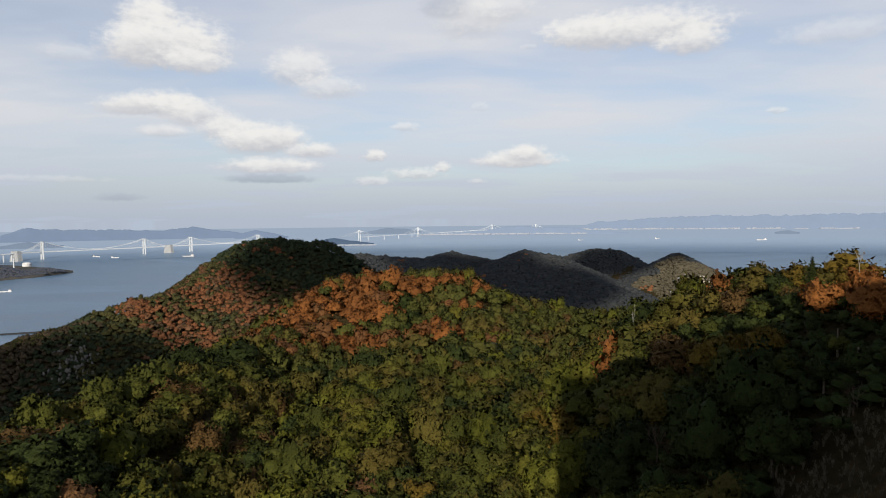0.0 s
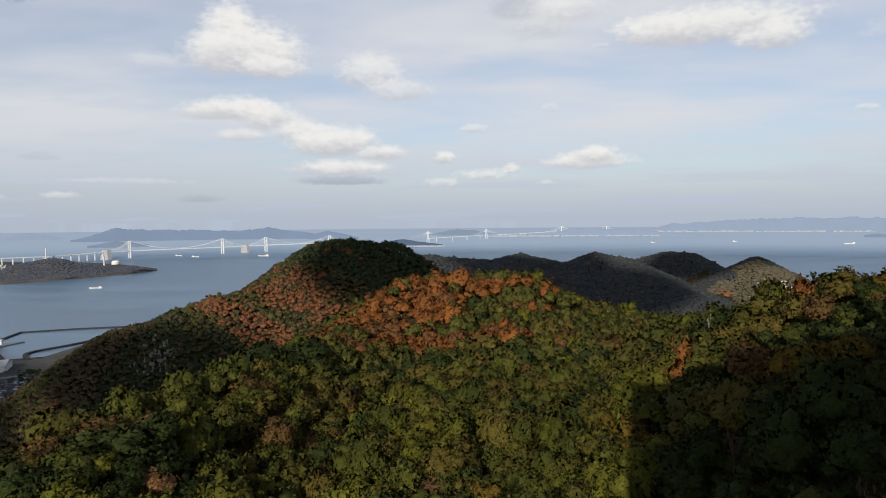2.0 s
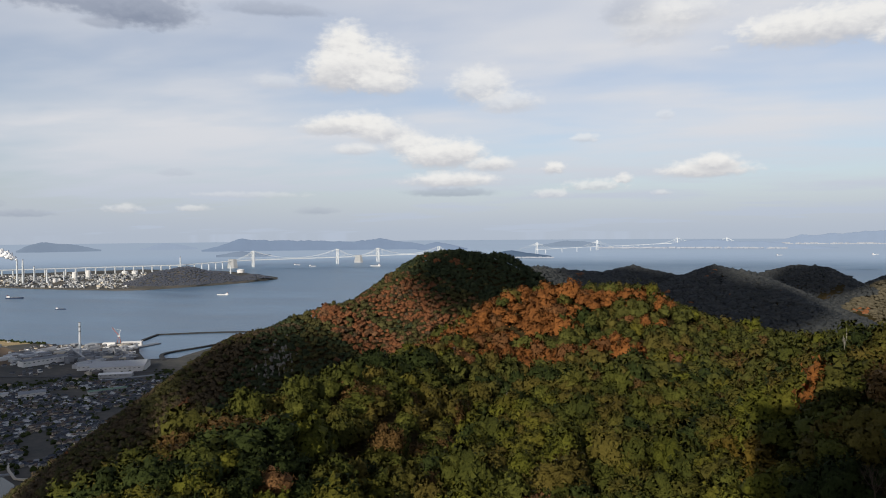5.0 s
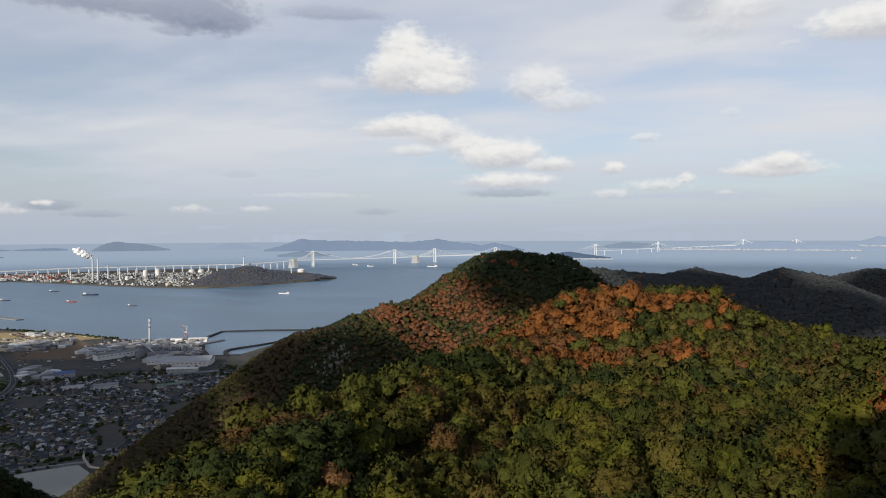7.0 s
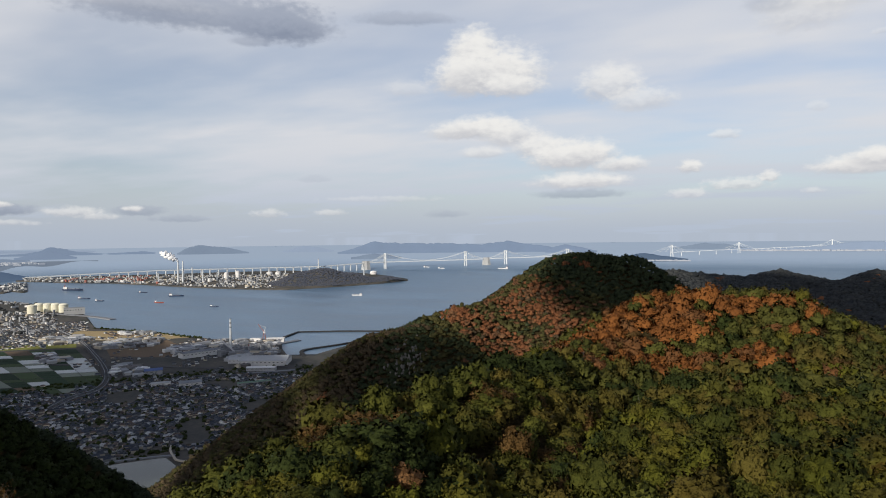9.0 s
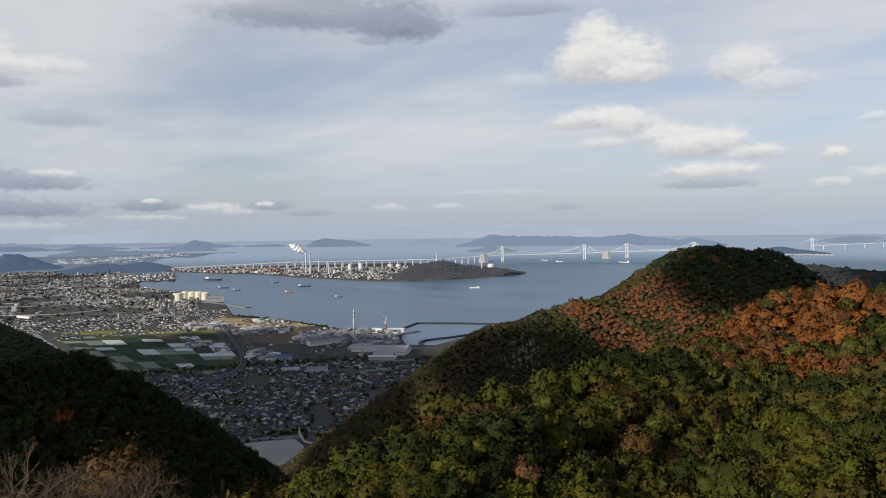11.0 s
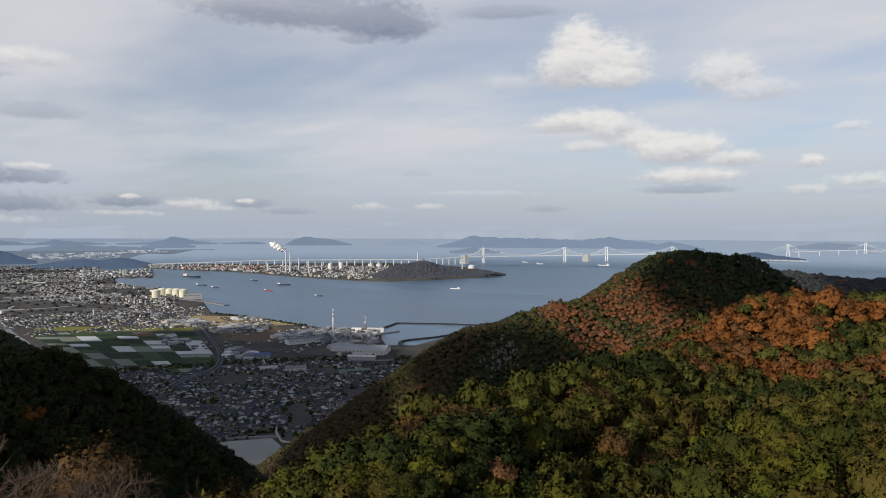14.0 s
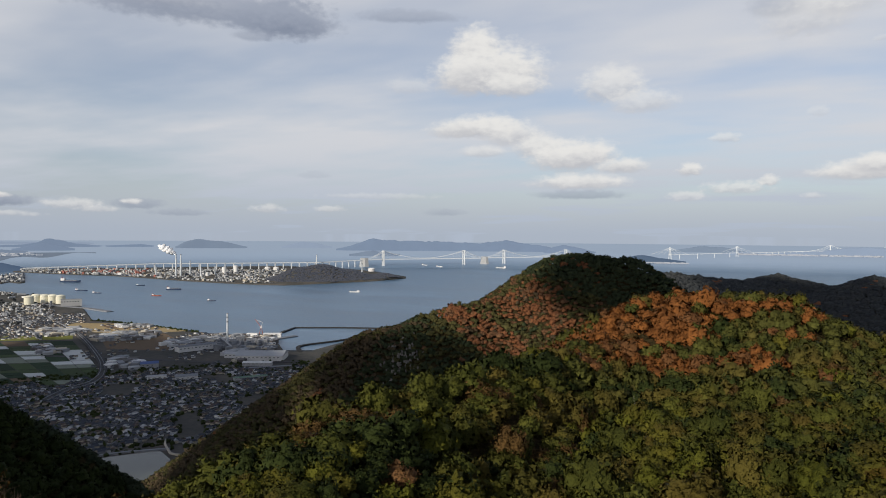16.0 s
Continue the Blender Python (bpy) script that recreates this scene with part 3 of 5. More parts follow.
NEAR_END, MID_END, FAR_END = 112, 420, 1000


def pick_size(m, radius):
    rad = radius * rng.uniform(0.75, 1.15, m) * np.where(rng.uniform(0, 1, m) < 0.12, 1.45, 1.0)
    return np.stack([rad, rad * rng.uniform(0.8, 1.15, m)], 1)


def forest(tag, r0, r1, spacing, radius, variants, where, smooth=False):
    x, y, z = scatter(r0, r1, spacing)
    k = kinds(x, y)
    for i, kind in enumerate(KINDS):
        s = k == i
        if not s.any():
            continue
        m = int(s.sum())
        S = pick_size(m, radius)
        lift = 0.4 if r0 >= FAR_END else 1.5 if r0 >= MID_END else 2.2
        if r0 >= MID_END:
            S[:, 1] *= 0.92 if r0 < FAR_END else 0.7
        P = np.stack([x[s], y[s], z[s] + lift + rng.uniform(-1.0, 1.2, m) * min(1.0, lift / 2)], 1)
        mass(tag, variants, P, S, (ON_HILL if r0 >= MID_END else ON_KNOLL if r0 > 200 else LEAVES)[kind], f"{SAY[kind]} trees closing the canopy {where}", "forest", rng, smooth)


mid_crowns = [leafy(rng, 14, 860, 0.056, 0.74, tall=rng.uniform(0.85, 1.35)) for _ in range(9)]
knoll_crowns = [leafy(rng, 12, 440, 0.072, 0.76, tall=rng.uniform(0.85, 1.25)) for _ in range(9)]
far_crowns = [leafy(rng, 4, 64, 0.125, 0.8, 0.6, tall=rng.uniform(0.85, 1.1)) for _ in range(9)]
farther_crowns = [lump(rng, 1, 0.30) for _ in range(5)]
forest("forest", NEAR_END, 215, 5.9, 4.3, mid_crowns, "on the spur below the lookout")
forest("forest_knoll", 215, MID_END, 5.9, 4.5, knoll_crowns, "on the knoll and its hollow")
forest("forest_hill", MID_END, FAR_END, 3.9, 3.5, far_crowns, "on the hill across the hollow")
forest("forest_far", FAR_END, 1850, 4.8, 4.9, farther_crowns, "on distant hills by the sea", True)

# the trees nearest to the lookout, each with trunk and crown
near_crowns = {k: [] for k in KINDS}
for kind in KINDS[:6] + ["brown"]:
    for _ in range(4):
        V, Fc, Nn = leafy(rng, 16, 1900, 0.037, 0.74, tall=rng.uniform(0.9, 1.3)) if kind != "brown" else leafy(rng, 20, 1900, 0.030, 0.5, 0.35)
        near_crowns[kind].append(mesh_from("crown", V, Fc, LEAVES[kind], True, Nn))
near_twigs = []
for _ in range(6):
    V, Fc = twigs(rng, 4)
    near_twigs.append(mesh_from("bare_crown", V, Fc, TWIG))


def trunk_mesh():
    bm = bmesh.new()
    tube(bm, (0, 0, -1.2), (0.05, 0.02, 1.2), 0.16, 0.11, 6)
    tube(bm, (0.05, 0.02, 1.2), (-0.1, 0.1, 3.0), 0.11, 0.05, 5)
    tube(bm, (0.05, 0.02, 1.2), (0.5, -0.3, 2.8), 0.07, 0.03, 4)
    me = bpy.data.meshes.new("trunk")
    bm.to_mesh(me)
    bm.free()
    me.materials.append(BARK)
    return me


TRUNK = trunk_mesh()


def tree(x, y, z, mesh, name, width, tall, label, trunk=True):
    t = tagged(new("tree"), label, "tree", "trees on the near slope")
    t.matrix_world = pose(x, y, z, 0, 0, rng.uniform(0, 360))
    c = new(name, mesh)
    c.parent = t
    c.location, c.scale = (0, 0, min(2.4, 0.9 * tall) if trunk else 0.95 * tall), (width, width, tall)
    if trunk:
        k = new("trunk", TRUNK)
        k.parent = t
    return t


x, y, z = scatter(26, NEAR_END, 5.0, -80, 40, True)
bank = stand(x, y, 33, 53, 11, 9) > 0
x, y, z = x[~bank], y[~bank], z[~bank]
order = np.argsort(np.hypot(x, y))
x, y, z = x[order], y[order], z[order]
what, S = kinds(x, y), pick_size(len(x), 3.5)
S[np.arctan2(x, y) < radians(-43)] *= 0.72
S[(x > 34) & (y > 50)] *= 0.52
S[(what == 3) & (x > 34) & (y > 50)] *= 1.6
# bare scrub to the west of the lookout, autumn oaks on the shoulder
azim, dist = np.degrees(np.arctan2(x, y)), np.hypot(x, y)
bare = ((azim < -56) & (dist < 60) & (rng.uniform(0, 1, len(x)) < 0.6)) | (rng.uniform(0, 1, len(x)) < 0.05 + 0.5 * stand(x, y, 4, 104, 10, 12))
what[(azim < -50) & (dist < 60)] = 8
own = min(300, len(x))
for i in range(own):
    kind = KINDS[what[i]]
    if bare[i]:
        tree(x[i], y[i], z[i], near_twigs[i % 6], "bare_crown", S[i, 0] * 0.95, S[i, 0] * 0.85, "bare grey deciduous tree with thin forked branches", False)
    else:
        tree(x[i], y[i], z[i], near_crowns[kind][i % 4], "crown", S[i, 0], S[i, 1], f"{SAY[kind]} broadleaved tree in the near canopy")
# dense leafless scrub west of the lookout
scrub = [twigs(rng, 4, 0.95, 6) for _ in range(5)]
sx, sy = rng.uniform(-46, -24, 44), rng.uniform(3, 24, 44)
sz = height(sx, sy)
mass("scrub", scrub, np.stack([sx, sy, sz + 2.0], 1), np.stack([rng.uniform(2.2, 3.2, 44), rng.uniform(1.7, 2.4, 44)], 1), TWIG, "dense leafless grey-brown scrub", "shrubs", rng)
SNAG = plain("silver_dead_wood", (0.27, 0.25, 0.22), 0.8, vary=0.2, scale=2.0)
snag_mesh = [mesh_from("bare_crown", *twigs(rng, 2, 0.6, 4), SNAG) for _ in range(3)]
for i, (px_, py_, wide) in enumerate(((-35, 204, 2.2), (-60, 236, 1.6), (51, 82, 2.0), (38, 134, 2.6))):
    t = tree(px_, py_, float(height(np.array([px_]), np.array([py_]))[0]) + 2.5, snag_mesh[i % 3], "bare_crown", wide * 0.8, wide * 1.3, "pale dead tree with a few broken limbs", False)
rest = [leafy(rng, 15, 760, 0.060, 0.74) for _ in range(4)]
for i, kind in enumerate(KINDS):
    s = (what == i) & (np.arange(len(x)) >= own)
    if s.any():
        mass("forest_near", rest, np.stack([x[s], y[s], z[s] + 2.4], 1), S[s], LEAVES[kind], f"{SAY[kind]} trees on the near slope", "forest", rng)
# low evergreen undergrowth that closes the slope under the lookout
g = np.stack(np.meshgrid(np.arange(4, 60, 2.3), np.arange(16, 112, 2.3)), -1).reshape(-1, 2) + rng.uniform(-1, 1, (25 * 42, 2))
g = g[stand(g[:, 0], g[:, 1], 33, 53, 10, 8) <= 0]
# added in dark leaves so the floor stays dark in the lodge's shadow
bush = [leafy(rng, 3, 40, 0.14, 0.95) for _ in range(4)]
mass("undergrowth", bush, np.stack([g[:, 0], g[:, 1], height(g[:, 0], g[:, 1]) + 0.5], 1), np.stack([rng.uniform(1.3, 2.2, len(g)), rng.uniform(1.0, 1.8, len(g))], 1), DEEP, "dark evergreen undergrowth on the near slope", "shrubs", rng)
# pale boulders in a scar on the hill's shaded flank
ROCK = plain("grey_scree", (0.15, 0.14, 0.125), 0.95, vary=0.4, scale=0.5)
bx, by = -293 + rng.normal(0, 9, 70), 527 + rng.normal(0, 8, 70)
mass("boulders", [lump(rng, 2, 0.35) for _ in range(4)], np.stack([bx, by, height(bx, by) + 2.6], 1), np.stack([rng.uniform(0.5, 1.5, 70), rng.uniform(1.2, 2.2, 70)], 1), ROCK, "pale boulders showing through the hillside woods", "rocks", rng)


def conifer_mesh():
    """A pointed cedar: rings of drooping sprays round a stem, shorter towards the tip."""
    Vs, Fs = [], []
    for k in range(520):
        h = rng.uniform(0, 1)
        a, reach = rng.uniform(0, 2 * math.pi), (1 - h) ** 0.8 * rng.uniform(0.6, 1.05)
        out = np.array([math.cos(a), math.sin(a), 0.0])
        side = np.array([-math.sin(a), math.cos(a), 0.0])
        base, tip = np.array([0, 0, h * 3.4]) + out * reach * 0.35, np.array([0, 0, h * 3.4 - 0.22 * reach]) + out * reach
        n = len(Vs)
        Vs += [base + side * 0.16, base - side * 0.16, tip]
        Fs.append((n, n + 1, n + 2))
    return mesh_from("crown", np.array(Vs), np.array(Fs), DEEP)


cedar = conifer_mesh()
for cx, cy, wide in ((48.5, 88, 1.5), (36, 118, 1.3), (27, 116, 1.4)):
    t = tree(cx, cy, float(height(np.array([cx]), np.array([cy]))[0]), cedar, "crown", wide, wide, "dark pointed cedar standing over the canopy")
red = new("crown", near_crowns["orange"][1])
red_tree = tagged(new("tree"), "small red maple at the foot of the spur", "tree")
red_tree.matrix_world = pose(-410, 412, float(height(np.array([-410.0]), np.array([412.0]))[0]))
red.parent, red.location, red.scale = red_tree, (0, 0, 4.4), (3.6, 3.6, 3.4)
red_trunk = new("trunk", TRUNK)
red_trunk.parent = red_tree

# dry pampas grass on the bank below the lookout
GRASS = plain("dry_grass", (0.10, 0.082, 0.05), 0.9, vary=0.4, scale=1.5)


def tussock():
    Vs, Fs = [], []
    for k in range(34):
        a, lean = rng.uniform(0, 2 * math.pi), rng.uniform(0.1, 0.5)
        out, side = np.array([math.cos(a), math.sin(a), 0.0]), np.array([-math.sin(a), math.cos(a), 0.0]) * 0.012
        tall = rng.uniform(0.6, 1.0)
        mid, top = out * lean * 0.4 + np.array([0, 0, tall * 0.65]), out * lean + np.array([0, 0, tall])
        n = len(Vs)
        Vs += [out * 0.05 - side, out * 0.05 + side, mid + side, mid - side, top]
        Fs += [(n, n + 1, n + 2), (n, n + 2, n + 3), (n + 3, n + 2, n + 4)]
        if k % 6 == 0:                                   # feathery plume
            n = len(Vs)
            Vs += [top - side * 4, top + side * 4, top + out * 0.08 + np.array([0, 0, 0.2])]
            Fs.append((n, n + 1, n + 2))
    return np.array(Vs), np.array(Fs)


gx, gy = rng.uniform(24, 41, 420), rng.uniform(47, 63, 420)
mass("grass", [tussock() for _ in range(5)], np.stack([gx, gy, height(gx, gy)], 1), np.stack([rng.uniform(0.7, 1.1, 420), rng.uniform(0.5, 0.9, 420)], 1), GRASS, "dry pampas grass on the bank below the lookout", "grass", rng)

# ---- the far shore, islands and sea ----


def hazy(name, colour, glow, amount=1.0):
    """Distant land seen through kilometres of air: the haze is a glow of its surface."""
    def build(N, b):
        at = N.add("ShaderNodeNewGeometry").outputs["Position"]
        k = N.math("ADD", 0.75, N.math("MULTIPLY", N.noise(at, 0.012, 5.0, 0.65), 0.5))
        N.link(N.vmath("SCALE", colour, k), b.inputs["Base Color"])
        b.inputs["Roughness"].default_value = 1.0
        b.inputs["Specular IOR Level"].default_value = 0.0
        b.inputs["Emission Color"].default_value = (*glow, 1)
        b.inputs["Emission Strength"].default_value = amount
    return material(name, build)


# haze painted as emission, strongest on the palest range
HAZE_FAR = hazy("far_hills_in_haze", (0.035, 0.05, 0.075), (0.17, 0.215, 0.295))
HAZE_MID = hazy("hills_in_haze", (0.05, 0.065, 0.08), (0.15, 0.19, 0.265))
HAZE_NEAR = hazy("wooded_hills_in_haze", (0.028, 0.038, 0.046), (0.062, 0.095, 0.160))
HAZE_PALE = hazy("pale_far_hills_in_haze", (0.04, 0.055, 0.08), (0.25, 0.30, 0.385))


def skyline(name, d, crest, material, label, seed, rough=0.12, depth=0.16):
    """A distant hill or island: crest given as bearing and height in degrees, feet in the sea."""
    a0, a1 = crest[0][0], crest[-1][0]
    n = max(24, int((a1 - a0) / 0.12))
    A = np.linspace(a0, a1, n)
    E = np.interp(A, [c[0] for c in crest], [c[1] for c in crest])
    k = np.ones(5) / 5
    E = np.convolve(np.pad(E, 2, mode="edge"), k, "valid")
    base = math.degrees(math.atan2(EYE.z, d))
    wob = np.array([noise.fractal(Vector((a * 1.6, seed, 0.5)), 0.6, 2.0, 4) for a in A])
    H = np.maximum((E + base + wob * rough * np.maximum(E + base, 0.0)), 0.0) * math.pi / 180 * d
    rows = [(-1.0, 0.0, -8), (-0.75, 0.35, 0), (-0.45, 0.72, 0), (-0.2, 0.93, 0), (0.0, 1.0, 0), (0.4, 0.7, 0), (1.0, 0.0, -8)]
    V = []
    for q, (off, up, sink) in enumerate(rows):
        for i, a in enumerate(A):
            w = 0.97 + 0.05 * noise.noise(Vector((a * 2.2, q * 3.1, seed + 4.0))) if 0 < up < 1 else 1.0
            V.append(bearing(a, d * (1 + off * depth * 0.5), H[i] * up * w + sink))
    i = np.arange((len(rows) - 1) * n).reshape(-1, n)[:, :-1].ravel()
    ob = new(name, mesh_from(name, far_many(np.array(V)), np.stack([i, i + 1, i + n + 1, i + n], 1), material, True))
    return tagged(ob, label, "hills", kind="structure")


BACK = "backdrop"
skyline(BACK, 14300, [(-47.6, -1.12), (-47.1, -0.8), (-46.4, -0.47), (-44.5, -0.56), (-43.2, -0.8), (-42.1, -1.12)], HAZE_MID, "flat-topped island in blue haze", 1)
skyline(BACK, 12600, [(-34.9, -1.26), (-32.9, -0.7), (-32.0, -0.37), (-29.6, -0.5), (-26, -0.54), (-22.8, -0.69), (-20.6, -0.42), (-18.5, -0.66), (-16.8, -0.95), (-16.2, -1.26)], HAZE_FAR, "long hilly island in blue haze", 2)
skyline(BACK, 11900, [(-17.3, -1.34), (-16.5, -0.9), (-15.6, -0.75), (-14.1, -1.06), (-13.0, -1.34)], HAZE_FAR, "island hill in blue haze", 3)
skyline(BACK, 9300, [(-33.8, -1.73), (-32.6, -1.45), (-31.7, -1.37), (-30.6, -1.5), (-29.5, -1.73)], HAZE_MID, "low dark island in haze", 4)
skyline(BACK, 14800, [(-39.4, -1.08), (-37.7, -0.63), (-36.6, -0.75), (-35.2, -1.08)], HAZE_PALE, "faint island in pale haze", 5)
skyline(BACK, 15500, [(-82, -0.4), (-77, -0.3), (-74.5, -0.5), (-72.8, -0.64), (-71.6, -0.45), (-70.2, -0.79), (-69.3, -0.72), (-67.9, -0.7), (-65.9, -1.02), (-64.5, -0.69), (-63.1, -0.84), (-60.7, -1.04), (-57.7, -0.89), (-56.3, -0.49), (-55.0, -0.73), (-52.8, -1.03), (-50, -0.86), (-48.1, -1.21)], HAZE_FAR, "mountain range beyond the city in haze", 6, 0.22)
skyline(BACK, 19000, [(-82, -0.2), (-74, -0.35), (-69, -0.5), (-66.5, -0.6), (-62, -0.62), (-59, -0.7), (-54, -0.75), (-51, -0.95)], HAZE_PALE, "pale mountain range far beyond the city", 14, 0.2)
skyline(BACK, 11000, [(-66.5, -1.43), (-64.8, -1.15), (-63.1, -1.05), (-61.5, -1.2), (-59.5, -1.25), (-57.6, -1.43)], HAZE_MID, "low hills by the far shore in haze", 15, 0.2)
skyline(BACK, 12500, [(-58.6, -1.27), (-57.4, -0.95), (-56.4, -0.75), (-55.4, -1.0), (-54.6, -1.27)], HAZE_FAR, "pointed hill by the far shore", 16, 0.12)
# the flat shore gets the same haze glow
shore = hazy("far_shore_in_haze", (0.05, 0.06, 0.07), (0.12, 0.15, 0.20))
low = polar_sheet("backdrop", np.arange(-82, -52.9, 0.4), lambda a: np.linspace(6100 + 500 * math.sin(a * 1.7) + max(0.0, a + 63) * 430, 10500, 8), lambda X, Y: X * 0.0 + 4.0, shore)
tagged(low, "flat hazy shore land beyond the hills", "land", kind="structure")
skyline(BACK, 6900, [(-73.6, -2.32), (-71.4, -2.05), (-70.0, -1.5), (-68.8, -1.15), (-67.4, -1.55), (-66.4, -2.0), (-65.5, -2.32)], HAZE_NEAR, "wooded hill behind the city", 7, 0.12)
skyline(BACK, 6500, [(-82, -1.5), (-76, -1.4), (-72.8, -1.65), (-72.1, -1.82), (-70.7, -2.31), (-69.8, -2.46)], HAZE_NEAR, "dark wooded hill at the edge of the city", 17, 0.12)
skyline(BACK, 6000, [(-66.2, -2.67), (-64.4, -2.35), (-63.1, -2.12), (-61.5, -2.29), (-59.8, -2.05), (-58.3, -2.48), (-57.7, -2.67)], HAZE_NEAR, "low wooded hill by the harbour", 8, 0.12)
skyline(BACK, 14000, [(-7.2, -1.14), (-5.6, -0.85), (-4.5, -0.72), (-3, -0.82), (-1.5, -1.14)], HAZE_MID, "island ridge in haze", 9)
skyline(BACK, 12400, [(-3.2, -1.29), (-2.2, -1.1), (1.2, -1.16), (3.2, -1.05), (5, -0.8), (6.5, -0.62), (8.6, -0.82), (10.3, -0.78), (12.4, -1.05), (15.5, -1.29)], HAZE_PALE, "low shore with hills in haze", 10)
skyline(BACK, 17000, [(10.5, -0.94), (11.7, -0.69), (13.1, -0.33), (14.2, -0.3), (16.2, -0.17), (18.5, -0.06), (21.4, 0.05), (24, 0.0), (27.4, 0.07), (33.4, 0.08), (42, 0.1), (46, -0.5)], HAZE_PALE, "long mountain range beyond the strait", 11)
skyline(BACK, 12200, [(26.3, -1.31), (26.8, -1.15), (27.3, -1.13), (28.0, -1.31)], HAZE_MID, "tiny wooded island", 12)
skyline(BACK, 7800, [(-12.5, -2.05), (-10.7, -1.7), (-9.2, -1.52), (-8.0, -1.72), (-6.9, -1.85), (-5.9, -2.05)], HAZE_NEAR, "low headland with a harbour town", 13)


def island_front(a):
    return np.interp(a, [-58.6, -54.4, -52.5, -49.3, -46.9, -44.0, -41.1, -39.2, -36.8, -34.4, -31.5, -28.9], [5500, 4974, 4846, 4443, 4177, 3938, 3775, 3720, 3797, 3885, 4032, 4304])


def island_back(a):
    return np.interp(a, [-58.6, -48.8, -39.2, -33.0, -31.5, -28.9], [5900, 5830, 5935, 5300, 5002, 4420])


def island_height(X, Y):
    a, d = np.degrees(np.arctan2(X, Y)), np.hypot(X, Y)
    z = np.full_like(X, 4.0)
    for ca, cd, wa, wd, h in ((-35.9, 4150, 1.7, 190, 84), (-38.3, 4080, 1.6, 170, 58), (-33.4, 4200, 1.3, 150, 44), (-30.8, 4250, 1.1, 120, 30)):
        z = z + h * np.exp(-((a - ca) / wa) ** 2 - ((d - cd) / wd) ** 2)
    edge = np.minimum(d - island_front(a), island_back(a) - d)
    return np.where(edge < 2.0, -6.0, z)


ISLAND = material("reclaimed_island_ground", land_colour)
isl_az = np.arange(-58.5, -28.9, 0.12)
isl = polar_sheet("ground_island", isl_az, lambda a: np.concatenate([[float(island_front(a))], np.linspace(float(island_front(a)) + 6, float(island_back(a)) - 6, 34), [float(island_back(a))]]), island_height, ISLAND)
tagged(isl, "flat reclaimed island with docks and works", "island", kind="structure")


pier = polar_sheet("ground_pier", np.arange(-63.0, -57.7, 0.2), lambda a: np.concatenate([[4330 + 60 * math.sin(a * 5)], np.linspace(4340 + 60 * math.sin(a * 5), 5150 + 90 * math.sin(a * 3.1), 8), [5160 + 90 * math.sin(a * 3.1)]]),
                   lambda X, Y: np.where((np.arange(X.shape[1]) % (X.shape[1] - 1) == 0)[None, :], -4.0, 3.0) * np.ones_like(X), ISLAND)
tagged(pier, "flat harbour pier of the far city", "ground", kind="structure")


def scatter_stuff(name, places, variants, sizes, material, label, category):
    """Far crowns or blocks, drawn in with their place."""
    P = np.array(places)
    Q = far_many(P)
    k = np.linalg.norm(Q - np.array(EYE), axis=1) / np.linalg.norm(P - np.array(EYE), axis=1)
    return mass(name, variants, Q, np.array(sizes) * k[:, None], material, label, category, rng)


# woods on the island's hill
places, sizes = [], []
wa, wd = rng.uniform(-41, -29.2, 5200), rng.uniform(3700, 4500, 5200)
wx, wy = wd * np.sin(np.radians(wa)), wd * np.cos(np.radians(wa))
for px_, py_, hz in zip(wx, wy, island_height(wx, wy)):
    if hz > 11:
        places.append((px_, py_, hz))
        r = rng.uniform(6, 10)
        sizes.append((r, r * 0.55))
# crowns carry a faint blue emission in place of haze over the island
ISLE_WOOD = hazy("island_woods_in_haze", (0.040, 0.038, 0.036), (0.036, 0.044, 0.064))
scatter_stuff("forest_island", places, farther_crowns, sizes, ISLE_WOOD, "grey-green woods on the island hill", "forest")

# ---- blocks, houses and works ----
WHITE = plain("white_paint", (0.56, 0.56, 0.55), 0.6, vary=0.2, scale=0.05)
# both concretes lean to blue, a trace of city haze in the colour
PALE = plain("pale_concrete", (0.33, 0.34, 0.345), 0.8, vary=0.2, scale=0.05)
GREY = plain("grey_concrete", (0.19, 0.20, 0.215), 0.85, vary=0.25, scale=0.05)
BEIGE = plain("beige_render", (0.40, 0.36, 0.29), 0.8, vary=0.2, scale=0.05)
ROOF_DARK = plain("dark_grey_tiles", (0.036, 0.042, 0.054), 0.6, vary=0.5, scale=0.3)
ROOF_BROWN = plain("brown_tiles", (0.075, 0.058, 0.05), 0.7, vary=0.4, scale=0.3)
ROOF_BLUE = plain("blue_sheet_roof", (0.06, 0.10, 0.24), 0.5, vary=0.3, scale=0.3)
CITY_ROOF = plain("weathered_brown_grey_roofs", (0.105, 0.098, 0.095), 0.8, vary=0.4, scale=0.05)
ASPHALT = plain("asphalt", (0.07, 0.07, 0.072), 0.9, vary=0.3, scale=0.1)
ROAD_PALE = plain("pale_dirt_road", (0.34, 0.31, 0.26), 0.95, vary=0.25, scale=0.1)
RED = plain("red_oxide_paint", (0.30, 0.12, 0.095), 0.6, vary=0.2)
STEEL = plain("pale_bridge_paint", (0.46, 0.49, 0.51), 0.5, vary=0.1, scale=0.02)
HULL_BLUE = plain("dark_blue_hull", (0.035, 0.05, 0.09), 0.5)
HULL_RED = plain("rust_red_hull", (0.22, 0.06, 0.04), 0.6)
STONE = plain("dark_stone", (0.028, 0.029, 0.030), 0.9, vary=0.5, scale=0.2)


